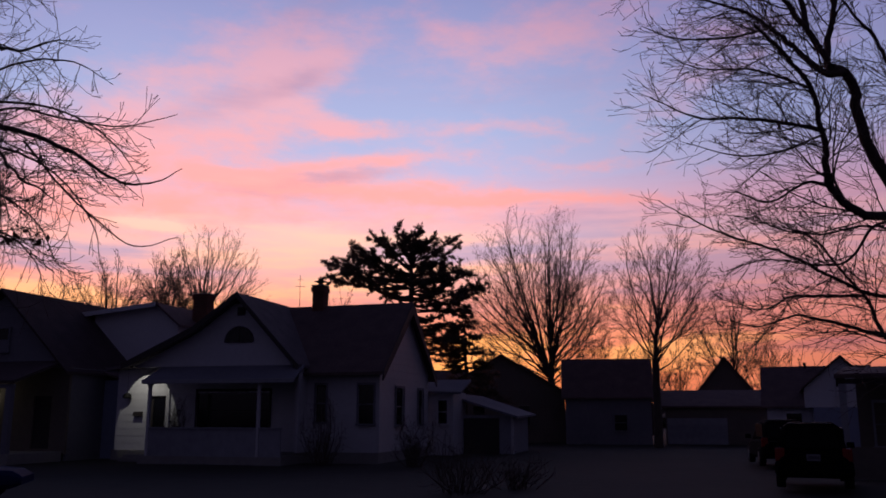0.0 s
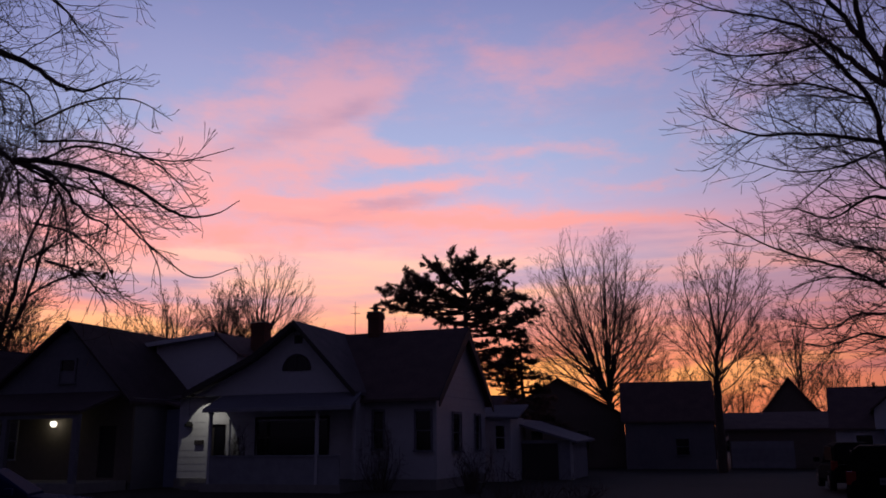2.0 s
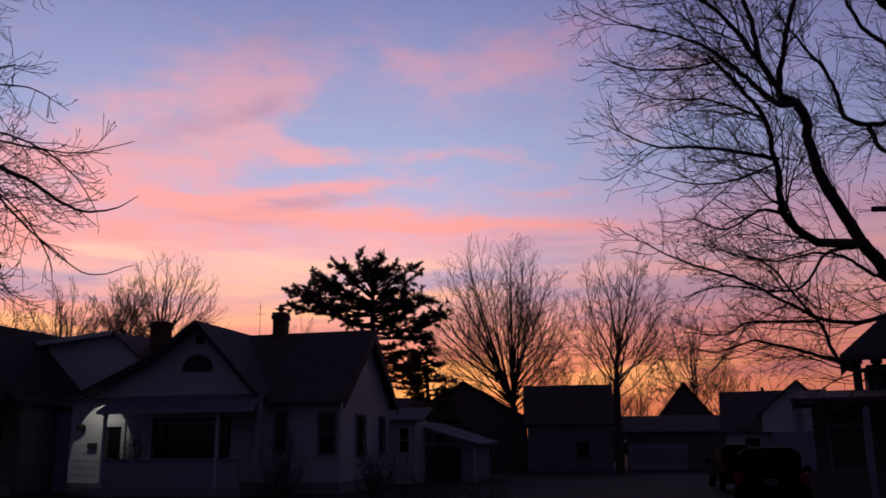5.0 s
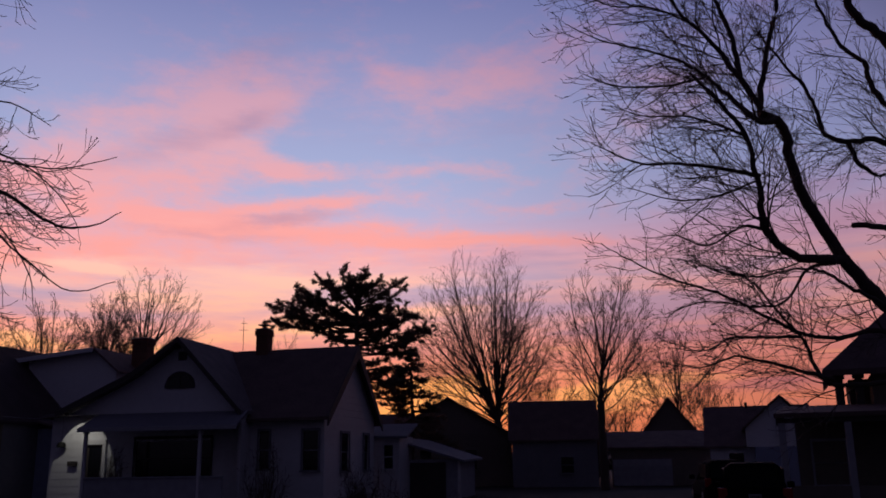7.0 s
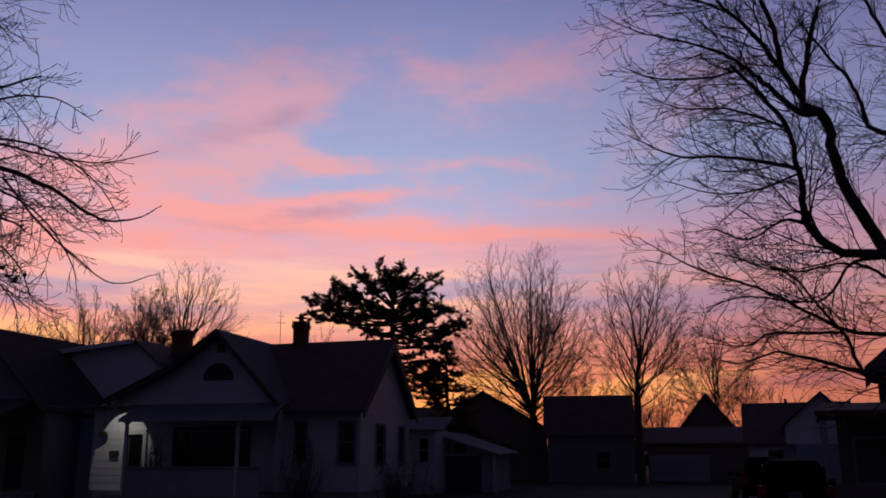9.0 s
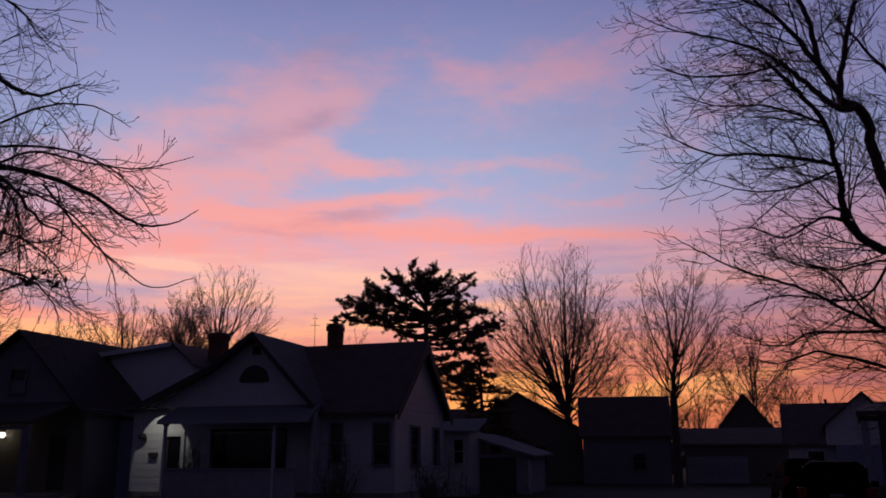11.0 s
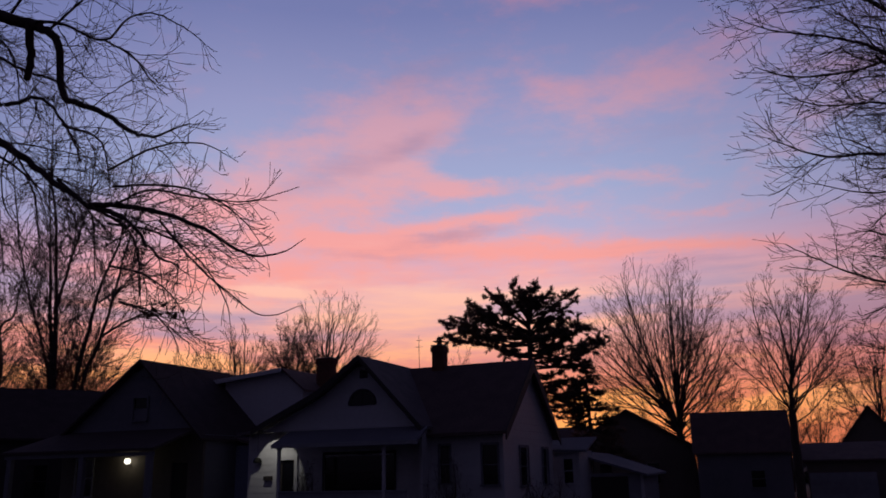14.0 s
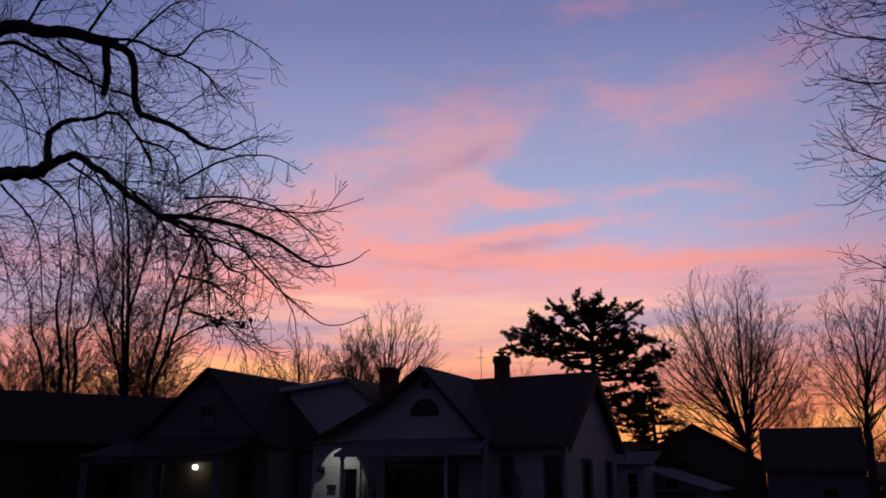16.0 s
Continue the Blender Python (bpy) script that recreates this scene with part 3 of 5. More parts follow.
    limb(wood, [(13.6, 20.3, 7.2), (12.6, 20.3, 7.45), (11.7, 20.3, 7.5)], 0.10, 0.075, crown, rng, 0, 1.4)
    finish_tree(root, wood, base)


def street_tree():
    """The tree beside the camera's yard: long limbs that dip and shoots that hang and turn up."""
    rng = random.Random(23)
    base = (-15.0, 13.0, 0.0)
    root = thing("street_tree", base, 0, "bare street tree with arching limbs and drooping twigs", "tree")
    wood = (Wood(), Wood(), 0.0052, 0.48)
    limb(wood, [base, (-14.9, 13, 3.2), (-14.3, 13, 6.5)], 0.42, 0.32, WEEP, rng, bare=True)
    limb(wood, [(-14.3, 13, 6.5), (-13.3, 13, 9.6), (-11.8, 13, 10.6), (-11.0, 13, 10.5), (-10.1, 13, 10.3), (-9.2, 13, 10.0)], 0.26, 0.14, WEEP, rng, 0, 2.0)
    limb(wood, [(-9.2, 13, 10.0), (-8.8, 13, 9.6), (-8.6, 13, 8.6), (-7.7, 12.7, 8.1), (-7.0, 12.5, 7.6), (-6.4, 12.2, 7.3), (-5.7, 12, 7.4)], 0.10, 0.010, WEEP, rng, 0, 1.7)
    limb(wood, [(-9.4, 13, 10.05), (-9.35, 13.1, 9.4), (-9.4, 13.1, 9.0)], 0.09, 0.06, WEEP, rng, 0, 1.0)
    limb(wood, [(-9.2, 13, 10.1), (-8.5, 12.7, 9.8), (-7.6, 12.5, 9.3), (-7.0, 12.2, 9.5), (-6.4, 12, 9.4), (-5.7, 11.8, 8.9), (-5.2, 11.6, 8.4)], 0.03, 0.005, WEEP, rng, 0, 1.1)
    limb(wood, [(-7.6, 12.5, 9.3), (-7.0, 12.4, 8.9), (-6.6, 12.3, 8.4), (-6.2, 12.2, 8.0)], 0.02, 0.006, WEEP, rng, 0, 1.3)
    limb(wood, [(-14.3, 13, 6.5), (-12.7, 13, 7.2), (-11.3, 13, 7.5), (-10.6, 13, 7.5), (-10.3, 13, 7.6)], 0.24, 0.15, WEEP, rng, 0, 1.7)
    limb(wood, [(-10.3, 13, 7.6), (-9.7, 12.8, 7.7), (-9.1, 12.6, 7.4), (-8.3, 12.4, 6.8), (-7.4, 12.2, 6.2), (-6.7, 12, 5.9), (-6.1, 11.8, 5.3), (-5.5, 11.6, 4.9)], 0.10, 0.010, WEEP, rng, 0, 2.0)
    limb(wood, [(-10.3, 13, 7.6), (-10.6, 13.3, 8.3), (-10.5, 13.5, 8.7), (-10.0, 13.6, 8.8), (-9.3, 13.5, 8.8), (-8.7, 13.4, 8.1), (-8.3, 13.3, 7.4)], 0.09, 0.010, WEEP, rng, 0, 1.8)
    limb(wood, [(-7.4, 12.2, 6.2), (-6.7, 12, 6.1), (-5.8, 11.7, 5.8), (-5.0, 11.4, 5.4), (-4.4, 11.1, 5.0), (-3.9, 11, 4.9), (-3.4, 10.8, 5.05)], 0.05, 0.005, WEEP, rng, 0, 1.1)
    limb(wood, [(-6.9, 12, 6.1), (-6.2, 11.8, 6.25), (-5.3, 11.6, 6.0), (-4.4, 11.3, 5.8), (-3.6, 11.1, 5.9)], 0.022, 0.005, WEEP, rng, 0, 0.9)
    limb(wood, [(-6.0, 11.8, 5.75), (-5.3, 11.6, 5.0), (-4.7, 11.4, 4.5), (-4.1, 11.2, 4.1), (-3.5, 11.1, 4.2)], 0.02, 0.005, WEEP, rng, 0, 0.8)
    limb(wood, [(-13.2, 13.5, 9.6), (-12.2, 13.5, 10.6), (-11.3, 13.5, 10.3), (-10.6, 13.6, 9.9), (-10.0, 13.8, 9.6), (-9.4, 14, 9.4)], 0.05, 0.02, WEEP, rng, 0, 2.0)
    limb(wood, [(-13.0, 13, 9.9), (-12.2, 12.8, 11.6), (-11.2, 12.6, 12.2), (-9.6, 12.4, 12.0), (-8.2, 12.2, 11.4)], 0.08, 0.012, WEEP, rng, 0, 2.2)
    for p, q in (((-12.6, 13.6, 10.2), (-11.6, 14.2, 8.0)), ((-11.4, 13.2, 10.5), (-10.6, 13.6, 8.6)), ((-10.6, 13.2, 10.3), (-9.9, 13.8, 8.4)), ((-12.8, 13.4, 7.2), (-11.2, 13.8, 5.2)), ((-10.6, 13, 7.5), (-9.6, 13.4, 5.4)), ((-9.8, 12.9, 7.6), (-8.8, 13.2, 5.6)), ((-9.0, 13, 9.9), (-7.6, 12.8, 10.6)), ((-9.8, 13, 10.3), (-8.6, 12.6, 11.6)), ((-11.2, 13, 10.6), (-10.0, 12.4, 12.0)), ((-8.8, 13.4, 8.2), (-7.6, 13.2, 6.6)), ((-11.4, 13.2, 7.4), (-10.6, 13.8, 5.0)), ((-12.2, 13.2, 7.3), (-12.4, 13.8, 4.8)), ((-8.2, 12.5, 6.8), (-7.6, 12.9, 4.9)), ((-7.4, 12.3, 6.2), (-6.6, 12.6, 4.5))):
        mid = Vector(p).lerp(Vector(q), 0.5) + Vector((0.25, 0, 0.35))
        limb(wood, [p, tuple(mid), q], 0.028, 0.007, WEEP, rng, 0, 1.6)
    limb(wood, [(-7.06, 12.2, 5.88), (-6.19, 12.0, 5.65), (-5.4, 11.8, 5.17), (-4.83, 11.6, 4.47), (-4.64, 11.4, 4.03)], 0.022, 0.005, WEEP, rng, 0, 1.2)
    limb(wood, [(-6.99, 12.2, 5.19), (-6.29, 12.0, 4.97), (-5.67, 11.8, 4.51), (-5.29, 11.6, 3.91)], 0.022, 0.005, WEEP, rng, 0, 1.2)
    limb(wood, [(-7.04, 12.2, 6.5), (-6.01, 12.0, 6.38), (-5.15, 11.8, 6.05), (-4.51, 11.6, 5.52), (-4.13, 11.4, 4.98)], 0.022, 0.005, WEEP, rng, 0, 1.2)
    limb(wood, [(-7.15, 12.2, 6.77), (-6.24, 12.0, 7.04), (-5.39, 11.8, 6.96), (-4.71, 11.6, 6.53)], 0.022, 0.005, WEEP, rng, 0, 1.2)
    limb(wood, [(-6.76, 12.2, 4.6), (-6.15, 12.0, 4.39), (-5.7, 11.8, 4.03), (-5.46, 11.6, 3.68)], 0.022, 0.005, WEEP, rng, 0, 1.2)
    limb(wood, [(-11.6, 13, 7.5), (-11.9, 13.3, 6.6), (-12.0, 13.4, 5.4), (-12.3, 13.5, 4.6)], 0.05, 0.012, WEEP, rng, 0, 1.4)
    finish_tree(root, wood, base)
    # withered leaves that still hang on
    bm = bmesh.new()
    for k in range(26):
        c = Vector((-5.75 + rng.uniform(-0.3, 0.3), 11.6 + rng.uniform(-0.2, 0.2), 4.28 + rng.uniform(-0.09, 0.09)))
        a, b = rnd_unit(rng) * 0.05, rnd_unit(rng) * 0.04
        q = [bm.verts.new(c - Vector(base) + o) for o in (a, b, -a + Vector((0, 0, 0.02)), -b)]
        bm.faces.new(q)
    part("withered_leaves", bm, DEAD_LEAF, root, "small clump of withered brown leaves")


maple()
street_tree()

# ---- trees behind the houses ----
bare_tree((8.5, 68, 0), 19.0, 13.4, 4.6, 40, 5, "tall bare tree with two stems and a smooth domed crown", 0.38, 1.0, (-0.9, 0), 0.8, 0.0092, 0.0, 0.35, ((-0.20, 0.76), (0.03, 0.80)), 0.50)
bare_tree((12.75, 52, 0), 14.4, 7.8, 5.0, 15, 8, "slim bare tree with a forked trunk beside the garage", 0.27, 1.0, (0.7, 0), 1.45, 0.009)
bare_tree((25.5, 76, 0), 13.6, 9.5, 3.5, 11, 15, "bare tree behind the far houses", 0.28, 1.0, (0, 0), 1.3, 0.016)
bare_tree((13.6, 78, 0), 10.8, 8.0, 2.0, 12, 16, "low bare tree behind the barn", 0.2, 1.0, (0, 0), 1.3, 0.016)
bare_tree((20.0, 84, 0), 8.8, 9.0, 2.0, 11, 26, "low bare tree on the skyline", 0.2, 1.0, (0, 0), 0.8, 0.016)
bare_tree((17.2, 74, 0), 10.0, 7.0, 2.0, 11, 61, "tangled bare tree on the skyline", 0.17, 1.0, (0, 0), 1.3, 0.014)
bare_tree((21.5, 79, 0), 9.0, 8.0, 1.5, 11, 62, "tangled bare tree on the skyline", 0.17, 1.0, (0, 0), 1.3, 0.014)
bare_tree((28.5, 78, 0), 9.5, 8.0, 1.5, 11, 63, "tangled bare tree on the skyline", 0.17, 1.0, (0, 0), 1.3, 0.014)
bare_tree((6.0, 82, 0), 9.0, 10.0, 1.5, 11, 64, "tangled bare tree on the skyline", 0.17, 1.0, (0, 0), 1.3, 0.014)
bare_tree((-29.5, 70, 0), 12.0, 10.0, 2.5, 11, 65, "tangled bare tree on the skyline", 0.17, 1.0, (0, 0), 1.3, 0.013)
bare_tree((-23.0, 72, 0), 12.5, 9.0, 2.5, 11, 66, "tangled bare tree on the skyline", 0.17, 1.0, (0, 0), 1.3, 0.013)
bare_tree((32.0, 80, 0), 9.0, 9.0, 2.0, 11, 28, "low bare tree on the skyline", 0.2, 1.0, (0, 0), 0.8, 0.016)
bare_tree((-16.8, 60, 0), 15.6, 8.4, 7.6, 22, 17, "bare round-headed tree rising behind the chimneys", 0.30, 1.0, (0.5, 0), 1.15, 0.0095, 0.0, 0.9)
bare_tree((-19.6, 61, 0), 13.8, 7.0, 6.4, 16, 18, "thin bare tree behind the cottage", 0.2, 1.0, (0, 0), 1.7, 0.010, 0.0, 1.3)
bare_tree((-23.4, 62, 0), 14.2, 7.0, 6.6, 13, 19, "spindly bare tree behind the neighbouring house", 0.24, 1.0, (-0.6, 0), 1.5, 0.012, -0.6, 1.5)
bare_tree((-21.4, 63, 0), 14.6, 5.0, 7.5, 11, 20, "spindly bare tree behind the neighbouring house", 0.2, 1.0, (0.4, 0), 1.5, 0.012, 0.5, 1.5)
bare_tree((-26.5, 64, 0), 11.5, 6.0, 5.5, 10, 21, "small bare tree behind the neighbouring house", 0.17, 1.0, (0, 0), 0.8, 0.012)
bare_tree((-8.3, 70, 0), 12.6, 5.0, 6.0, 8, 22, "faint bare tree behind the cottage roof", 0.12, 1.0, (0, 0), 1.3, 0.0095)


TALL = Habit((2.9, 2.9, 2.6), (24, 62), (0.30, 0.75), 0.11, (0.05, 0.06, 0.06), 0.05, (0.04, 0, 0.05), 3, 0.18, 0.4, 0.8, 1.15)


def many_stemmed_tree():
    """A tall clump of stems that fan out slowly, with long arching side branches."""
    rng = random.Random(30)
    base = (-32.3, 52, 0)
    root = thing("bare_tree", base, 0, "tall many-stemmed bare tree behind the dark house", "tree")
    wood = (Wood(), Wood(), 0.013, 0.55)
    limb(wood, [(-32.7, 52, -0.1), (-32.9, 52, 7.8), (-33.7, 52.3, 13.5), (-34.3, 52.6, 17.2), (-34.8, 53, 19.8), (-35.8, 53.4, 25)], 0.24, 0.02, TALL, rng, 0, 6.8)
    limb(wood, [(-32.4, 51.7, -0.1), (-32.5, 51.7, 7.8), (-32.8, 51.5, 13.5), (-33.2, 51.3, 18.4), (-33.7, 51, 22.3), (-34.1, 51, 28)], 0.30, 0.02, TALL, rng, 0, 7.2)
    limb(wood, [(-32.8, 51.5, 12.6), (-31.9, 51.2, 15.8), (-30.9, 51, 19.5), (-30.4, 50.8, 24.2)], 0.15, 0.02, TALL, rng, 0, 6.8)
    limb(wood, [(-32.1, 52.2, -0.1), (-31.4, 52.2, 7.8), (-30.7, 52.2, 11.5), (-30.2, 52.3, 14.5), (-29.2, 52.4, 17.4), (-28.9, 52.6, 20.6), (-28.3, 52.8, 24.8)], 0.24, 0.02, TALL, rng, 0, 6.8)
    limb(wood, [(-31.9, 51.9, -0.1), (-30.7, 51.9, 7.8), (-29.6, 51.8, 10.9), (-28.7, 51.7, 14.5), (-28.1, 51.5, 17.1), (-27, 51.3, 19.8)], 0.24, 0.02, TALL, rng, 0, 6.8)
    limb(wood, [(-29.6, 51.8, 11.0), (-27.7, 51.6, 12), (-25.8, 51.4, 12.5), (-24.2, 51.2, 12.2)], 0.09, 0.012, TALL, rng, 0, 4.0)
    limb(wood, [(-32.9, 52.2, 5.0), (-33.4, 52.3, 9.0), (-35, 52.5, 13), (-36.6, 52.8, 17.3), (-37.6, 53, 21.3), (-38.7, 53.4, 25.7)], 0.16, 0.02, TALL, rng, 0, 6.8)
    limb(wood, [(-30.2, 52.2, 13.4), (-28.4, 52.6, 14.6), (-26.6, 52.8, 15.2), (-24.8, 53, 15.0)], 0.08, 0.012, TALL, rng, 0, 4.0)
    limb(wood, [(-28.9, 51.7, 13.6), (-27.2, 51.4, 15.2), (-25.6, 51.2, 16.4), (-24.4, 51, 17.0)], 0.08, 0.012, TALL, rng, 0, 4.0)
    finish_tree(root, wood, base)


def twin_stemmed_tree():
    """A looser clump beside it, with crooked stems."""
    rng = random.Random(31)
    base = (-40.2, 56, 0)
    root = thing("bare_tree", base, 0, "crooked bare tree with several stems beyond the roofs", "tree")
    wood = (Wood(), Wood(), 0.013, 0.55)
    limb(wood, [base, (-40.5, 56, 9.4), (-41.6, 56, 14.6), (-41.8, 56.3, 17.3), (-42.7, 56.6, 21.1)], 0.26, 0.02, TALL, rng, 0, 7.2)
    limb(wood, [(-39.9, 55.8, -0.1), (-39.2, 55.8, 9.2), (-39.5, 55.6, 12.5), (-38.3, 55.3, 13.5), (-37.8, 55, 15.6), (-36.8, 54.8, 18.5)], 0.22, 0.02, TALL, rng, 0, 6.8)
    limb(wood, [(-40.8, 56.2, -0.1), (-42.3, 56.4, 9.7), (-43.9, 56.6, 13.1), (-44.5, 56.8, 15.3), (-45.7, 57, 18.2)], 0.22, 0.02, TALL, rng, 0, 7.2)
    limb(wood, [(-40.0, 55.9, 3.0), (-39.8, 55.9, 9.2), (-40.2, 55.7, 12.3), (-40.1, 55.5, 15.7), (-40.3, 55.4, 19.2)], 0.18, 0.02, TALL, rng, 0, 6.8)
    finish_tree(root, wood, base)


many_stemmed_tree()
twin_stemmed_tree()
bare_tree((-47.5, 60, 0), 17.0, 11.0, 3.0, 14, 35, "bare tree beyond the dark house", 0.22, 1.0, (0, 0), 1.3, 0.013)
bare_tree((-36.5, 62, 0), 14.0, 9.0, 4.0, 10, 34, "low bare tree beyond the roofs", 0.2, 1.0, (0, 0), 1.7, 0.013)
bare_tree((-42.5, 66, 0), 13.0, 9.0, 3.0, 10, 37, "low bare tree beyond the roofs", 0.2, 1.0, (0, 0), 1.7, 0.013)
bare_tree((-29.5, 64, 0), 12.5, 8.0, 4.0, 10, 33, "low bare tree beyond the roofs", 0.2, 1.0, (0, 0), 1.7, 0.013)


def tuft(v, f, c, d, rng, n, length, width):
    """Needles fanning out from a shoot's end."""
    for _ in range(n):
        a = (d * 0.9 + rnd_unit(rng) * 0.9).normalized() * length * rng.uniform(0.6, 1.1)
        s = a.cross(rnd_unit(rng)).normalized() * width
        k = len(v)
        v.extend((c - s, c + s, c + a + s * 0.4, c + a - s * 0.4))
        f.append((k, k + 1, k + 2, k + 3))


def needled(wood, v, f, pts, b, rng, needle, thick, first=0.66, rate=11, rise=0.7):
    """Twigs with needle tufts along the outer part of an evergreen's branch."""
    n = len(pts) - 1
    length = sum((pts[k + 1] - pts[k]).length for k in range(n))
    for k in range(int(length * rate)):
        t = 1 - rng.random() ** 1.2 * first
        x = t * n
        j = min(n - 1, int(x))
        q = pts[j].lerp(pts[j + 1], x - j)
        dirn = (pts[j + 1] - pts[j]).normalized()
        side = dirn.cross(Vector((0, 0, 1))).normalized() * rng.choice((-1, 1))
        tw = (dirn * 0.7 + side * rng.uniform(0.1, 1.1) + Vector((0, 0, rng.uniform(-0.25, rise)))).normalized()
        tl = rng.uniform(0.25, 0.85) * (1.15 - 0.5 * t) * min(1, length / 2.5 + 0.3) * thick
        e = q + tw * tl
        wood[1].add([q, q.lerp(e, 0.5), e], [0.014, 0.012, 0.01], 3)
        for s in (0.25, 0.5, 0.75, 1.0):
            tuft(v, f, q.lerp(e, s) - b, tw + Vector((0, 0, 0.35)), rng, 8, needle, 0.016)


def finish_conifer(root, wood, base, v, f):
    finish_tree(root, wood, base)
    me = bpy.data.meshes.new("needles")
    me.from_pydata([tuple(p) for p in v], [], f)
    me.materials.append(NEEDLE)
    ob = new("needles", me)
    ob.parent = root
    tagged(ob, "dark green needle tufts", kind="stuff")


def spruce(base, height, count, seed, label):
    """A slim evergreen with drooping tiers."""
    rng = random.Random(seed)
    root = thing("spruce_tree", base, 0, label, "tree")
    wood = (Wood(), Wood(), 0.012)
    b = Vector(base)
    limb(wood, [b, b + Vector((0.1, 0, height * 0.5)), b + Vector((0, 0, height * 0.97))], 0.13, 0.05, None, rng, bare=True)
    v, f = [], []
    for i in range(count):
        h = 2.5 + (height - 2.7) * ((i + rng.random()) / count) ** 0.75
        az = rng.uniform(0, math.tau)
        length = (0.25 + (height - h) * 0.42) * rng.uniform(0.55, 1.05)
        if length < 0.3:
            continue
        d = Vector((math.cos(az), math.sin(az), -0.22))
        p, pts = b + Vector((0, 0, h)), []
        for k in range(7):
            pts.append(p.copy())
            d = (d + Vector((0, 0, 0.03)) + rnd_unit(rng) * 0.10).normalized()
            p = p + d * length / 6
        wood[0].add(pts, [0.06 - 0.007 * k for k in range(7)], 5)
        needled(wood, v, f, pts, b, rng, 0.16, 1.0)
    finish_conifer(root, wood, base, v, f)


def pine(base, seed, label):
    """An old pine: a broad, flat-headed crown of rising boughs, a long low bough to one side and thinner tiers below."""
    rng = random.Random(seed)
    root = thing("pine_tree", base, 0, label, "tree")
    wood = (Wood(), Wood(), 0.012)
    b = Vector(base)
    limb(wood, [b, b + Vector((0.1, 0, 5.6)), b + Vector((0.05, 0, 9.6)), b + Vector((0.15, 0, 12.8))], 0.27, 0.06, None, rng, bare=True)
    # where each bough leaves the trunk, and how far aside and how high it ends
    head = ((10.6, -2.6, 13.15), (11.0, -1.0, 13.25), (11.2, 0.5, 13.3), (11.0, 1.6, 12.95), (10.9, 3.1, 12.3), (10.3, -3.6, 12.1), (10.8, -1.8, 12.3), (10.9, 0.9, 12.4), (11.0, -0.4, 12.8))
    middle = ((10.2, -3.6, 11.5), (9.9, -5.3, 11.0), (9.6, -5.2, 10.2), (9.6, -3.8, 10.4), (10.0, -2.6, 11.2), (10.2, 1.5, 11.5), (9.9, 2.4, 11.0), (9.7, 3.1, 10.7), (9.4, 3.8, 10.2), (9.2, 4.6, 9.6), (9.2, 2.8, 9.9), (9.0, -2.5, 9.7), (8.8, -1.5, 9.2), (8.7, 3.7, 9.0), (8.9, 1.6, 9.5), (9.8, -1.2, 10.6), (9.9, 0.8, 10.7))
    lower = ((8.3, 2.7, 8.4), (8.1, 3.3, 8.1), (7.2, 2.2, 7.2), (7.0, 3.6, 7.0), (6.6, 3.0, 6.5), (6.1, 2.4, 6.0), (7.6, -2.2, 7.6), (6.4, -2.4, 6.4), (5.5, 2.6, 5.4), (5.2, -2.0, 5.2), (8.2, -0.8, 8.3), (7.4, 1.0, 7.3), (8.4, 1.6, 8.5), (7.8, 1.9, 7.8), (6.9, 1.4, 6.9), (6.3, 3.4, 6.2), (5.9, 1.6, 5.8))
    v, f = [], []
    for tier, copies in ((head, 3), (middle, 3), (lower, 2)):
        for z0, aside, z1 in tier:
            for c in range(copies):
                k = 0.95 if c == 0 else rng.uniform(0.4, 0.9)
                start = b + Vector((0.05, 0, z0 + rng.uniform(-0.15, 0.15)))
                end = b + Vector((aside * k, rng.uniform(-1, 1) * (0.25 if c == 0 else 1.0) * (1.2 + abs(aside) * 0.55), z0 + (z1 - z0) * k + rng.uniform(-0.12, 0.12)))
                mid = start.lerp(end, 0.5) + Vector((0, 0, rng.uniform(-0.12, 0.03) * (end - start).length)) + rnd_unit(rng) * 0.25
                pts = smooth([start, mid, end], 3)
                n = len(pts) - 1
                wood[0].add(pts, [0.075 - 0.055 * i / n for i in range(n + 1)], 5)
                needled(wood, v, f, pts, b, rng, 0.20, 0.75, 0.40, 6, 0.45)
                reach = (end - start).length
                for _ in range(5 if tier is not lower else 4):
                    t = rng.uniform(0.42, 0.92)
                    j = min(n - 1, int(t * n))
                    q = pts[j].lerp(pts[j + 1], t * n - j)
                    along = (pts[j + 1] - pts[j]).normalized()
                    off = rnd_unit(rng)
                    off.z *= 0.28 if tier is not lower else 0.15
                    e = q + (along * 0.62 + (off - along * off.dot(along)).normalized() * 0.72) * reach * rng.uniform(0.22, 0.36)
                    twig = smooth([q, q.lerp(e, 0.5) + Vector((0, 0, 0.05)), e], 2)
                    wood[0].add(twig, [0.03 - 0.004 * i for i in range(len(twig))], 4)
                    needled(wood, v, f, twig, b, rng, 0.20, 0.6, 0.75, 7, 0.3)
    finish_conifer(root, wood, base, v, f)


pine((-2.0, 52, 0), 41, "tall old pine with a broad flat head of dark needles")
spruce((1.35, 54, 0), 9.1, 95, 42, "small spruce with drooping tiers below the pine")

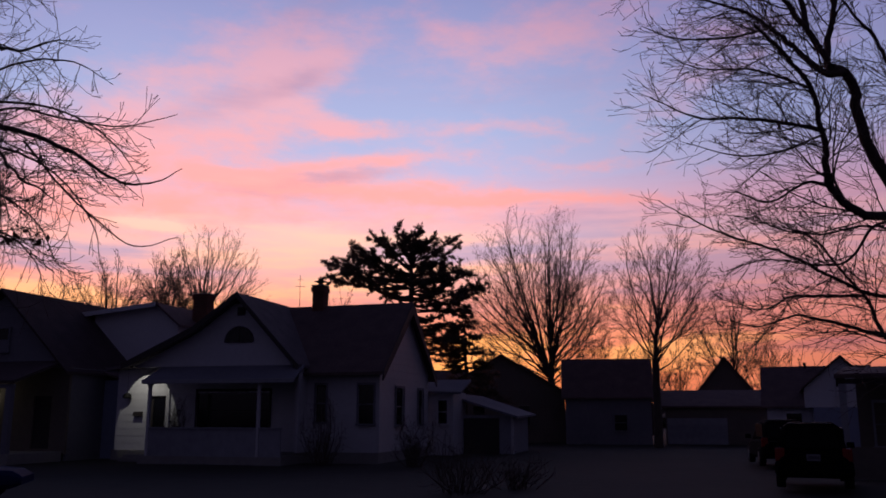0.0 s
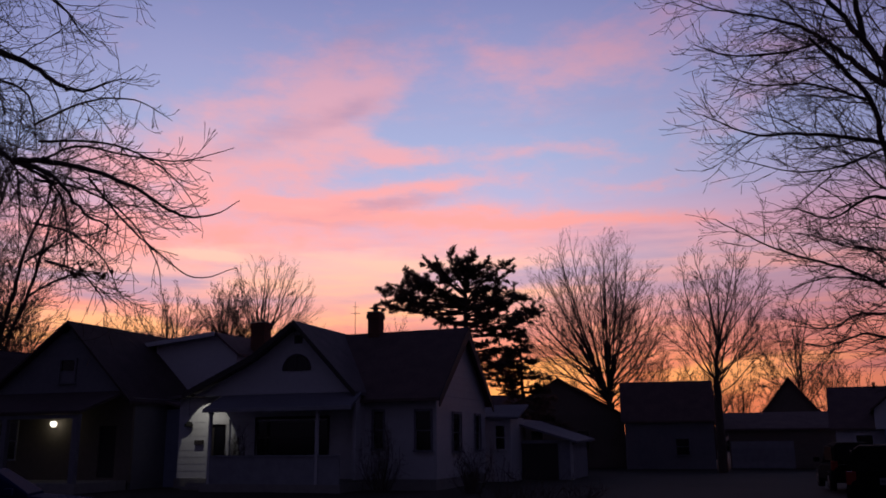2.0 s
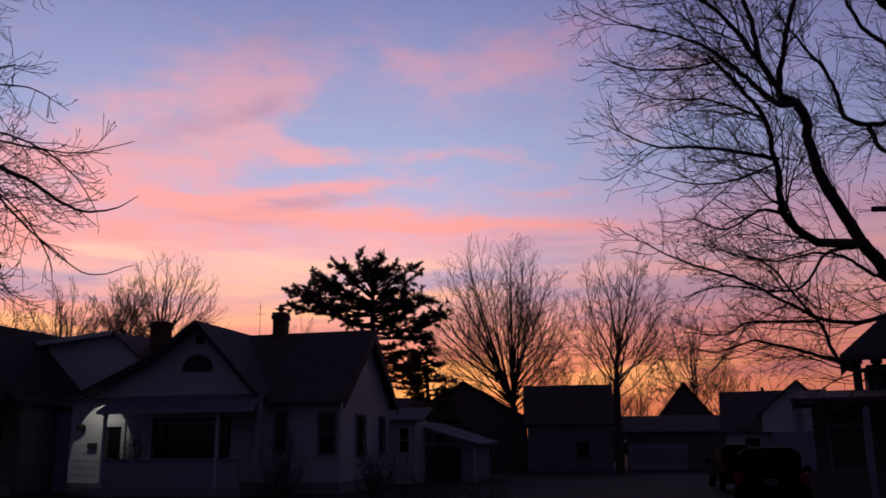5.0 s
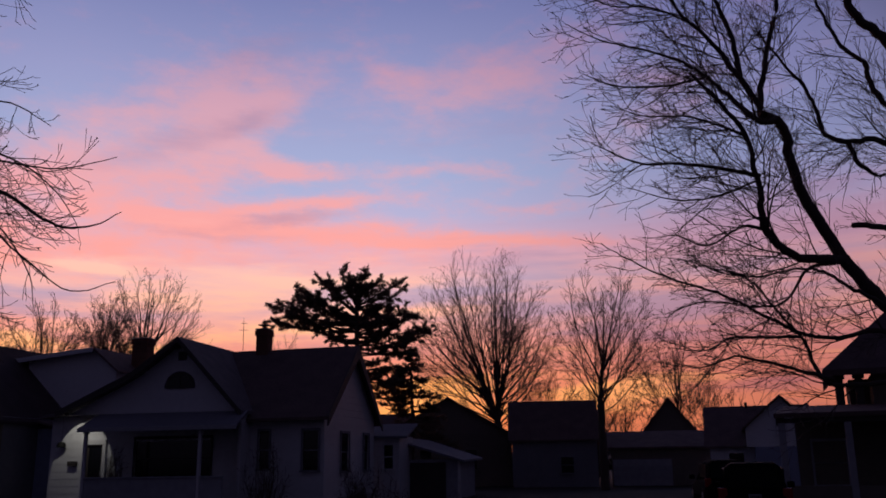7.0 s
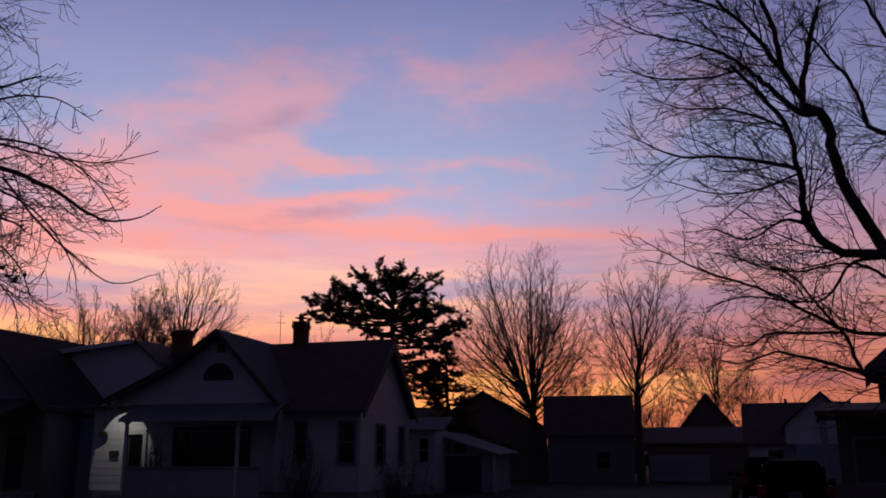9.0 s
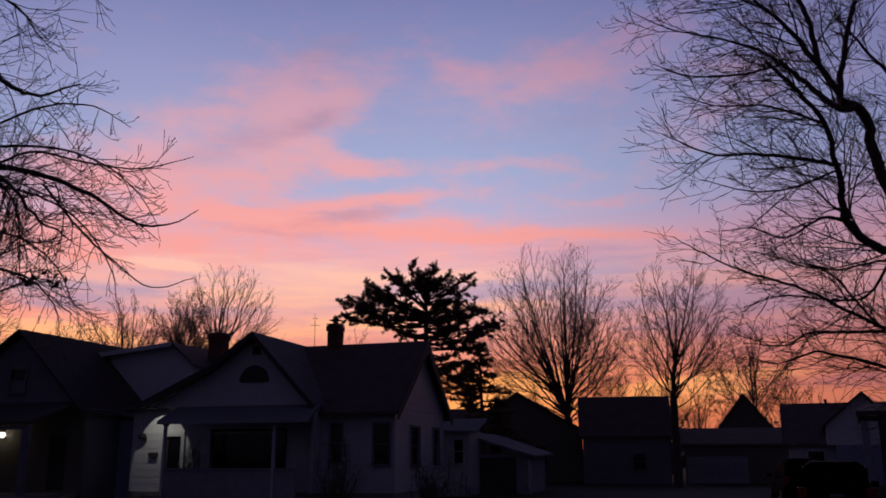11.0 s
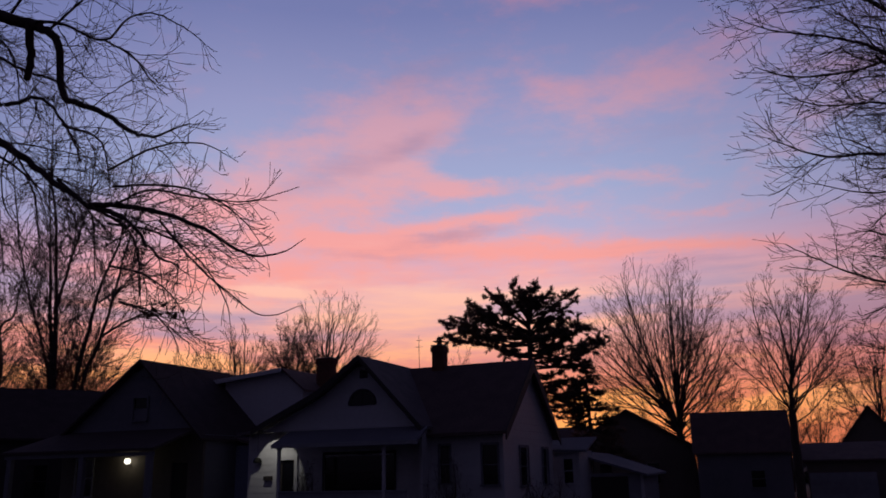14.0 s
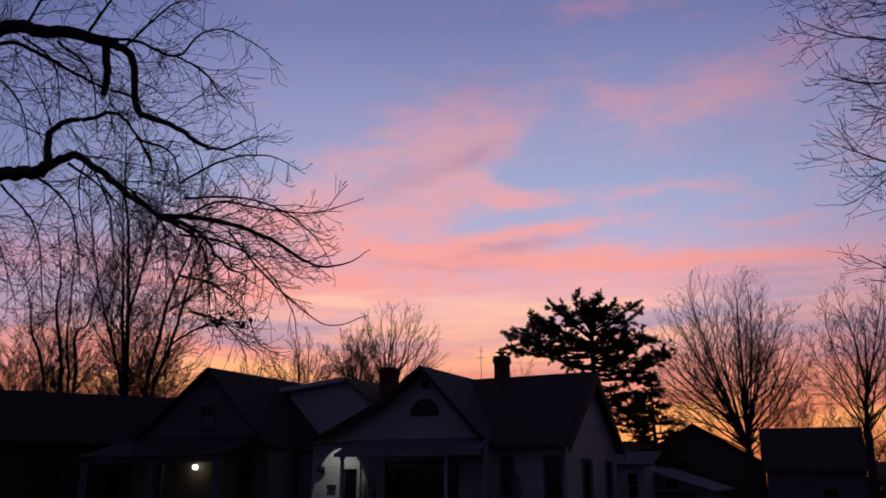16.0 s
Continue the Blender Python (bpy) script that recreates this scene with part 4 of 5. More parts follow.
# the wooded skyline far beyond
bm = bmesh.new()
rng = random.Random(6)
for i in range(900):
    x = rng.uniform(-140, 140)
    y = rng.uniform(125, 150)
    h = 3.2 + 2.2 * noise.noise((x * 0.06, 0, 0)) + rng.uniform(-1.0, 1.0)
    k = rng.uniform(1.2, 2.6)
    ring = [(x + k * math.cos(a) * rng.uniform(0.6, 1.2), y + k * math.sin(a), rng.uniform(0.4, 0.75) * h) for a in (0, 1.26, 2.5, 3.77, 5.0)]
    low, apex = bm.verts.new((x, y, -0.3)), bm.verts.new((x + rng.uniform(-0.5, 0.5), y, h))
    rv = [bm.verts.new(p) for p in ring]
    for a, b in zip(rv, rv[1:] + rv[:1]):
        bm.faces.new((a, b, apex))
        bm.faces.new((b, a, low))
tagged(part("far_thicket", bm, BUSH), "dark line of far bushes and trees", "thicket", kind="stuff")


def shrub(base, height, width, seed, label):
    """A leafless shrub: many stems from one foot."""
    rng = random.Random(seed)
    root = thing("bare_shrub", base, 0, label, "shrub")
    wood = (Wood(), Wood(), 0.004)
    habit = Habit((4.5, 4.5, 3.5), (25, 75), (0.3, 0.65), 0.2, (0.08, 0.05, 0.05), 0.0, (0, 0, 0.05), 3, 0.15, 0.2)
    for i in range(44):
        a, o = rng.uniform(0, math.tau), rng.uniform(0.15, 0.5) * width
        e = Vector(base) + Vector((math.cos(a) * o, math.sin(a) * o, height * rng.uniform(0.35, 1)))
        s = Vector(base) + Vector((math.cos(a) * o * rng.uniform(0.1, 0.6), math.sin(a) * o * rng.uniform(0.1, 0.6), 0))
        limb(wood, [s, s.lerp(e, 0.5) + rnd_unit(rng) * 0.28, e], 0.014, 0.004, habit, rng, 0, 0.8)
    finish_tree(root, wood, base)


shrub((8.5, 62.5, 0), 4.2, 2.2, 54, "tall bare shrub between the barn and the dark house")
shrub((0.45, 22, 0), 1.55, 3.0, 51, "bare leafless shrub at the lawn's edge")
shrub((-1.1, 33.0, 0), 2.0, 1.8, 52, "bare shrub against the cottage wall")
shrub((1.9, 23.5, 0), 0.8, 2.4, 53, "low bare shrub on the lawn")
shrub((-11.28, 36.9, 0.3), 2.5, 0.9, 56, "tall leafless potted shrub on the cottage porch")
shrub((-4.75, 34.2, 0), 2.7, 1.9, 55, "tall bare shrub before the cottage's front windows")

# ---- the white cottage with the lit porch ----
cot = thing("cottage", (-8.68, 36.0, 0), -15, "white clapboard cottage with a gabled porch and two chimneys", "house")
part("foundation", boxes((-6.2, 6.08, 0.84, 8, -0.1, 0.42), (-3.4, 2.9, -1.35, 0.84, -0.1, 0.30)), CONCRETE, cot, "grey concrete foundation")
FRONT = [(3.37, 3.81, 1.63, 3.11), (5.23, 5.88, 1.56, 3.10)]
PORCH = [(-4.52, -3.72, 0.5, 2.72), (-2.2, 1.2, 1.3, 2.9)]
END = [(2.88, 4.0, 1.49, 3.04), (6.2, 7.0, 1.49, 3.04)]
wf = part("front_wall", holed_wall(2.9, 6.08, 0.42, 3.75, FRONT, 0.84, 1.0), PAINT, cot)
siding(wf, 2.9, 6.06, 0.42, 3.7, FRONT, 0.84, PAINT)
# porch wall paler than the other walls: lamplight partly put into its colour
wp = part("porch_wall", holed_wall(-6.2, 2.9, 0.42, 4.0, PORCH, 1.04, 1.2), WHITE, cot)
siding(wp, -6.2, 2.7, 0.42, 3.8, PORCH, 1.04, WHITE)
we = part("end_wall", holed_wall(1.0, 8.0, 0.42, 3.75, END, 5.94, 6.08, "end"), PAINT, cot)
siding(we, 0.84, 8.0, 0.42, 3.75, END, 6.08, PAINT, 1, "end")
part("back_wall", boxes((-6.2, 5.94, 7.86, 8.0, 0.42, 4.0)), PAINT, cot)
part("side_wall", boxes((-6.2, -6.05, 1.2, 7.86, 0.42, 3.7)), PAINT, cot)
part("corner_board", boxes((6.0, 6.12, 0.80, 0.93, 0.42, 3.7)), PAINT, cot)
part("corner_board", boxes((2.84, 2.96, -0.04, 0.84, 0.42, 3.85)), PAINT, cot)
gw = bmesh.new()
solid(gw, [(6.08, 0.84, 3.75), (6.08, 8.0, 3.75), (6.08, 4.42, 6.74)], [(5.94, 0.84, 3.75), (5.94, 8.0, 3.75), (5.94, 4.42, 6.74)])
gw = part("end_gable", gw, PAINT, cot)
siding(gw, 0, 0, 3.75, 6.6, [], 6.08, PAINT, 1, "end", lambda z: (0.84 + (z - 3.75) * 1.197, 8.0 - (z - 3.75) * 1.197))
# gable over the porch, with a half-round window
gf = bmesh.new()
prof = [(-4.6, 3.9), (2.8, 3.9), (0.25, 6.62), (-1.75, 5.2)]
solid(gf, [(u, 0.0, z) for u, z in prof], [(u, 0.14, z) for u, z in prof])
gf = part("porch_gable", gf, PAINT, cot)


def gable_span(z):
    right = 0.25 + (6.62 - z) / 1.066
    left = 0.25 - (6.62 - z) / 0.71 if z > 5.2 else -1.75 - (5.2 - z) / 0.456
    return left, right


siding(gf, 0, 0, 3.92, 6.5, [(-0.42, 0.82, 4.86, 5.34)], 0.0, PAINT, -1, "front", gable_span)
bm = bmesh.new()
arc = [(0.2 + 0.60 * math.cos(a), 4.88 + 0.60 * math.sin(a)) for a in np.linspace(0, math.pi, 13)]
solid(bm, [(u, -0.035, z) for u, z in arc], [(u, 0.02, z) for u, z in arc])
hw = part("window", bm, GLASS, cot, "half-round attic window")
bm = bmesh.new()
for a, b in zip(np.linspace(0, math.pi, 13), np.linspace(0, math.pi, 13)[1:]):
    q = [(0.2 + r * math.cos(t), 4.88 + r * math.sin(t)) for r, t in ((0.58, a), (0.68, a), (0.68, b), (0.58, b))]
    solid(bm, [(u, -0.06, z) for u, z in q], [(u, 0.0, z) for u, z in q])
part("frame", bm, TRIM_DARK, hw)
part("muntin", boxes((0.185, 0.215, -0.055, -0.03, 4.88, 5.48), (-0.4, 0.8, -0.055, -0.03, 4.86, 4.9)), TRIM_DARK, hw)
part("gable_vent", boxes((0.07, 0.43, -0.05, 0.02, 6.0, 6.35)), TRIM_DARK, cot, "small dark gable vent")
# roofs
bm = bmesh.new()
slab(bm, [(0.25, -0.5, 6.92), (3.10, -0.5, 3.90), (3.10, 3.2, 3.90), (0.25, 5.0, 6.92)], 0.13)
slab(bm, [(-1.75, -0.5, 5.50), (0.25, -0.5, 6.92), (0.25, 8.3, 6.92), (-1.75, 8.3, 5.50)], 0.13)
slab(bm, [(-5.0, -0.5, 4.02), (-1.75, -0.5, 5.50), (-1.75, 8.3, 5.50), (-5.0, 8.3, 4.02)], 0.13)
slab(bm, [(-6.5, 0.5, 3.95), (-5.0, 0.5, 4.10), (-5.0, 8.3, 4.10), (-6.5, 8.3, 3.95)], 0.12)
part("porch_wing_roof", bm, SHINGLE_GREY, cot, "grey shingled gable roof with a flared eave")
bm = bmesh.new()
slab(bm, [(0.3, 4.42, 6.86), (6.38, 4.42, 6.90), (6.38, 0.35, 3.62), (0.3, 0.35, 3.58)], 0.13)
slab(bm, [(6.38, 4.42, 6.90), (0.3, 4.42, 6.86), (0.3, 8.4, 3.58), (6.38, 8.4, 3.62)], 0.13)
part("main_roof", bm, SHINGLE, cot, "dark brown shingled roof")
bm = bmesh.new()
for (u0, z0), (u1, z1) in (((0.25, 6.94), (3.12, 3.90)), ((-1.75, 5.52), (0.25, 6.94)), ((-5.02, 4.04), (-1.75, 5.52))):
    solid(bm, [(u0, -0.56, z0), (u1, -0.56, z1), (u1, -0.56, z1 - 0.26), (u0, -0.56, z0 - 0.26)], [(u0, -0.505, z0), (u1, -0.505, z1), (u1, -0.505, z1 - 0.26), (u0, -0.505, z0 - 0.26)])
part("rake_board", bm, TRIM_DARK, cot, "dark rake boards along the gable")
bm = bmesh.new()
for v0, v1 in ((0.35, 4.42), (8.4, 4.42)):
    solid(bm, [(6.385, v0, 3.62), (6.385, v1, 6.90), (6.385, v1, 6.35), (6.385, v0, 3.25)], [(6.44, v0, 3.62), (6.44, v1, 6.90), (6.44, v1, 6.35), (6.44, v0, 3.25)])
part("rake_board", bm, TRIM_DARK, cot)
bm = bmesh.new()
slab(bm, [(-3.2, -1.6, 3.30), (3.45, -1.6, 3.30), (3.2, -0.03, 3.90), (-3.35, -0.03, 3.90)], 0.09)
part("porch_awning", bm, METAL_ROOF, cot, "pale ribbed metal porch awning")
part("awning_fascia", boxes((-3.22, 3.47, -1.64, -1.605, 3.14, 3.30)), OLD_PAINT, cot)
for u in (-3.02, 1.86):
    part("porch_post", boxes((u - 0.06, u + 0.06, -1.36, -1.24, 0.30, 3.2), (u - 0.09, u + 0.09, -1.39, -1.21, 3.08, 3.2), bevel=0.008), PAINT, cot)
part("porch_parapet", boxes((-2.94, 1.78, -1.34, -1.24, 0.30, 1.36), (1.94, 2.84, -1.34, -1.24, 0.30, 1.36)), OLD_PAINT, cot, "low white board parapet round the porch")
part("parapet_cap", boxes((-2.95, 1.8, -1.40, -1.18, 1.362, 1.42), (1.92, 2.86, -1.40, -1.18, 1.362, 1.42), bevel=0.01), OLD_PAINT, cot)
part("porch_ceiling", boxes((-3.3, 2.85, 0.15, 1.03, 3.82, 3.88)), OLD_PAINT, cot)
for k in range(3):
    part("porch_step", boxes((-5.2, -3.5, 0.55 - 0.3 * k, 1.0 - 0.0 * k, -0.05, 0.40 - 0.14 * k)) if k == 0 else boxes((-5.2, -3.5, 0.55 - 0.3 * k, 0.548 - 0.3 * (k - 1), -0.05, 0.40 - 0.14 * k)), CONCRETE, cot)
for h in FRONT:
    window(cot, *h, 0.80, GREY_SIDING)
for h in END:
    window(cot, *h, 6.12, GREY_SIDING, 1, "end")
window(cot, *PORCH[1], 1.0, TRIM_DARK)
dr = part("front_door", boxes((-4.52, -3.72, 1.10, 1.15, 0.5, 2.72)), TRIM_DARK, cot, "dark storm door with a tall glass pane")
part("pane", boxes((-4.40, -3.84, 1.085, 1.098, 0.85, 2.6)), GLASS, dr)
part("handle", boxes((-3.82, -3.79, 1.03, 1.098, 1.45, 1.6), bevel=0.005), STEEL, dr, "chrome handle")
# trim in the brighter white too, to look more strongly lit
part("door_trim", boxes((-4.68, -4.52, 0.96, 1.03, 0.5, 2.88), (-3.72, -3.56, 0.96, 1.03, 0.5, 2.88), (-4.68, -3.56, 0.955, 1.025, 2.72, 2.92)), WHITE, cot, "broad white door trim")
part("porch_lamp", tube(bmesh.new(), (-4.62, -0.33, 3.92), (-4.62, -0.36, 3.97), 0.09, 0.05, 12), TRIM_DARK, cot, "dark downlight under the porch eave")
part("mailbox", boxes((-5.25, -4.85, 0.86, 1.0, 1.85, 2.05), bevel=0.02), TRIM_DARK, cot, "small black wall mailbox")
bm = bmesh.new()
bmesh.ops.create_uvsphere(bm, u_segments=14, v_segments=8, radius=0.19, matrix=Matrix.Translation((-5.56, 0.82, 2.68)))
for vert in bm.verts:
    vert.co.z = max(vert.co.z, 2.64 + 0.02 * math.sin(vert.co.x * 40))
part("hanging_basket", bm, RUBBER, cot, "dark mounded hanging basket")
part("basket_chain", tube(bmesh.new(), (-5.56, 0.82, 2.84), (-5.56, 0.82, 3.9), 0.006, 0.006, 5), TRIM_DARK, cot)


def chimney(u0, u1, v0, v1, z0, z1, cap):
    """A brick stack with corbelled head, laid brick by brick in courses."""
    ch = part("chimney", boxes((u0 + 0.015, u1 - 0.015, v0 + 0.015, v1 - 0.015, z0, z1 - 0.02)), MORTAR, cot, "weathered brick chimney")
    z, k = z0, 0
    while z < z1 - 0.05:
        grow_ = 0.05 if z > z1 - 0.32 and z < z1 - 0.12 else 0.0
        bm = bmesh.new()
        a, b, c, d = u0 - grow_, u1 + grow_, v0 - grow_, v1 + grow_
        n = max(2, round((b - a) / 0.22))
        w = (b - a) / n
        for i in range(n + 1):
            x0 = max(a, a + (i - 0.5 * (k % 2)) * w)
            x1 = min(b, a + (i + 1 - 0.5 * (k % 2)) * w)
            if x1 - x0 > 0.03:
                box(bm, x0 + 0.006, x1 - 0.006, c, d, z + 0.006, z + 0.074)
        part("brick_course", bm, BRICK, ch)
        z, k = z + 0.08, k + 1
    part("chimney_cap", boxes((u0 - 0.04, u1 + 0.04, v0 - 0.04, v1 + 0.04, z1 - 0.04, z1 + 0.02), bevel=0.01), CONCRETE, ch)
    if cap:
        um, vm = (u0 + u1) / 2, (v0 + v1) / 2
        part("flue", tube(bmesh.new(), (um, vm, z1), (um, vm, z1 + 0.14), 0.13, 0.12, 10), BRICK, ch)
        part("flue_cap", boxes((um - 0.24, um + 0.24, vm - 0.22, vm + 0.22, z1 + 0.18, z1 + 0.22), (um - 0.1, um - 0.07, vm, vm + 0.03, z1 + 0.12, z1 + 0.18), (um + 0.07, um + 0.1, vm, vm + 0.03, z1 + 0.12, z1 + 0.18)), TRIM_DARK, ch)


chimney(1.62, 2.18, 4.1, 4.7, 6.3, 7.82, True)
chimney(-5.55, -4.75, 5.7, 6.4, 3.5, 7.9, False)
# rear ell
part("ell_wall", holed_wall(5.0, 7.25, 0.0, 3.0, [(6.5, 6.95, 1.5, 2.6)], 8.4, 8.55), PAINT, cot)
window(cot, 6.5, 6.95, 1.5, 2.6, 8.36, PAINT)
part("ell_side_wall", boxes((7.1, 7.25, 8.55, 11, 0, 3.0)), PAINT, cot)
bm = bmesh.new()
slab(bm, [(4.9, 8.1, 3.05), (7.7, 8.1, 3.0), (7.5, 11.2, 3.7), (4.9, 11.2, 3.7)], 0.1)
part("ell_roof", bm, METAL_ROOF, cot, "pale low metal roof over the back extension")
lamp_light("porch_light", (-8.68 - 4.62 * 0.966 - 0.30 * 0.259, 36 + 4.62 * 0.259 - 0.30 * 0.966, 3.88), 27, (1.0, 0.94, 0.82), 0.02, "SPOT", Matrix.Rotation(radians(-15), 4, "Z") @ Matrix.Rotation(radians(46), 4, "X"), 68, 0.08)

# ---- small pale-roofed garage behind the cottage ----
gar = thing("shed_garage", (0.2, 44.5, 0), -15, "small white garage with a low pale roof", "garage")
part("wall", boxes((-0.2, 3.3, 0.0, 0.15, 0, 1.9), (3.15, 3.3, 0.15, 5, 0, 1.9), (-0.2, 3.3, 4.85, 5, 0, 1.9)), OLD_PAINT, gar)
bm = bmesh.new()
slab(bm, [(-0.6, -0.4, 2.95), (0.7, -0.4, 2.75), (0.7, 5.3, 2.95), (-0.6, 5.3, 3.1)], 0.1)
slab(bm, [(0.7, -0.4, 2.75), (3.7, -0.4, 1.85), (3.7, 5.3, 1.95), (0.7, 5.3, 2.95)], 0.1)
part("roof", bm, METAL_ROOF, gar, "pale weathered roof")
part("garage_door", boxes((0.3, 2.7, -0.03, 0.0, 0.0, 1.75)), TRIM_DARK, gar, "dark garage door")
part("corner_post", boxes((3.3, 3.42, -0.05, 0.1, 0, 1.85)), PAINT, gar)

# ---- the neighbouring house with the porch lamp ----
nb = thing("neighbour_house", (-19.4, 38.0, 0), -15, "dark-roofed gabled house with a lit porch lamp", "house")
part("front_wall", holed_wall(-4.6, 3.6, 0.3, 3.9, [(-3.6, -2.6, 1.3, 2.9), (1.9, 2.8, 0.5, 2.7)], 0.0, 0.15), TAN_SIDING, nb)
bm = bmesh.new()
prof = [(-4.6, 3.9), (3.3, 3.9), (0.0, 7.15)]
solid(bm, [(u, 0.0, z) for u, z in prof], [(u, 0.15, z) for u, z in prof])
gn = part("front_gable", bm, GREY_SIDING, nb)
siding(gn, 0, 0, 3.92, 6.9, [(-0.5, 0.4, 4.6, 5.7)], 0.0, GREY_SIDING, -1, "front", lambda z: (-(7.15 - z) * 1.41, (7.15 - z) * 1.015), 0.25)
window(nb, -0.45, 0.35, 4.65, 5.65, -0.05, GREY_SIDING)
window(nb, -3.6, -2.6, 1.3, 2.9, -0.04, OLD_PAINT)
part("porch_door", boxes((1.9, 2.8, 0.08, 0.13, 0.5, 2.7)), TRIM_DARK, nb, "dark front door")
part("side_wall", boxes((3.45, 3.6, 0.15, 9, 0.0, 3.9), (-4.6, -4.45, 0.15, 9, 0.0, 3.9), (-4.45, 3.45, 8.85, 9.0, 0.0, 3.9)), GREY_SIDING, nb)
part("side_extension", boxes((3.6, 4.5, 2.4, 8.0, 0.0, 3.45)), BLUE_SIDING, nb, "bluish clapboard side extension")
bm = bmesh.new()
slab(bm, [(3.2, 2.1, 3.95), (4.75, 2.1, 3.5), (4.75, 8.2, 3.5), (3.2, 8.2, 3.95)], 0.1)
part("extension_roof", bm, SHINGLE, nb)
bm = bmesh.new()
slab(bm, [(0.0, -0.4, 7.42), (3.75, -0.4, 3.72), (3.75, 9.3, 3.72), (0.0, 9.3, 7.42)], 0.13)
part("roof", bm, SHINGLE_DARK, nb, "dark shingled gable roof")
bm = bmesh.new()
slab(bm, [(-5.0, -0.4, 3.72), (0.0, -0.4, 7.42), (0.0, 9.3, 7.42), (-5.0, 9.3, 3.72)], 0.13)
part("roof", bm, SHINGLE_DARK, nb, "dark shingled gable roof")
# wide dormer wing
bm = bmesh.new()
prof = [(1.2, 3.9), (5.65, 3.9), (5.65, 6.2), (4.55, 7.08), (1.0, 6.74)]
solid(bm, [(u, 4.8, z) for u, z in prof], [(u, 7.5, z) for u, z in prof])
part("dormer_wall", bm, WHITE, nb, "pale-sided wide dormer")
bm = bmesh.new()
slab(bm, [(0.5, 4.4, 6.82), (4.58, 4.4, 7.22), (4.58, 7.7, 7.26), (0.5, 7.7, 7.0)], 0.12)
part("dormer_roof", bm, METAL_ROOF, nb, "pale flat dormer roof edge")
# white strip added for the sky's sheen along the dormer roof
bm = bmesh.new()
solid(bm, [(0.5, 4.34, 6.83), (4.6, 4.34, 7.23), (4.6, 4.34, 7.02), (0.5, 4.34, 6.62)], [(0.5, 4.395, 6.83), (4.6, 4.395, 7.23), (4.6, 4.395, 7.02), (0.5, 4.395, 6.62)])
part("dormer_fascia", bm, WHITE, nb, "white strip imitating the sky's sheen on the dormer roof")
bm = bmesh.new()
slab(bm, [(4.58, 4.5, 7.22), (5.9, 4.5, 6.14), (5.9, 7.7, 6.14), (4.58, 7.7, 7.26)], 0.12)
part("dormer_roof", bm, SHINGLE, nb)
# porch
bm = bmesh.new()
slab(bm, [(-5.0, -3.1, 3.25), (3.5, -3.1, 3.25), (3.2, -0.02, 4.2), (-4.7, -0.02, 4.2)], 0.12)
part("porch_roof", bm, SHINGLE_DARK, nb, "low dark porch roof")
part("porch_beam", boxes((-4.9, 3.4, -3.0, -2.85, 2.95, 3.11)), GREY_SIDING, nb)
for u in (-4.6, -0.4, 3.2):
    part("porch_post", boxes((u - 0.13, u + 0.13, -3.02, -2.80, 0.4, 2.95), bevel=0.015), GREY_SIDING, nb)
part("porch_floor", boxes((-4.9, 3.5, -3.1, -0.02, 0.0, 0.40)), CONCRETE, nb)
part("porch_railing", boxes((-4.4, -0.6, -2.98, -2.90, 1.15, 1.22), *[(-4.4 + 0.19 * i, -4.36 + 0.19 * i, -2.96, -2.92, 0.4, 1.15) for i in range(20)]), OLD_PAINT, nb)
jar = part("wall_lamp", tube(bmesh.new(), (-0.44, -0.02, 2.70), (-0.44, -0.16, 2.70), 0.05, 0.04, 10), TRIM_DARK, nb, "wall lantern with a lit globe")
bm = bmesh.new()
bmesh.ops.create_uvsphere(bm, u_segments=14, v_segments=10, radius=0.14, matrix=Matrix.Translation((-0.44, -0.2, 2.82)))
part("globe", bm, BULB, jar, "glowing white globe")
part("lamp_cap", tube(bmesh.new(), (-0.44, -0.2, 2.93), (-0.44, -0.2, 2.99), 0.1, 0.03, 10), TRIM_DARK, jar)
lamp_light("lantern_light", (-19.4 - 0.44 * 0.966 - 0.37 * 0.259, 38 + 0.44 * 0.259 - 0.37 * 0.966, 2.82), 2.6, (1.0, 0.9, 0.66), 0.10)


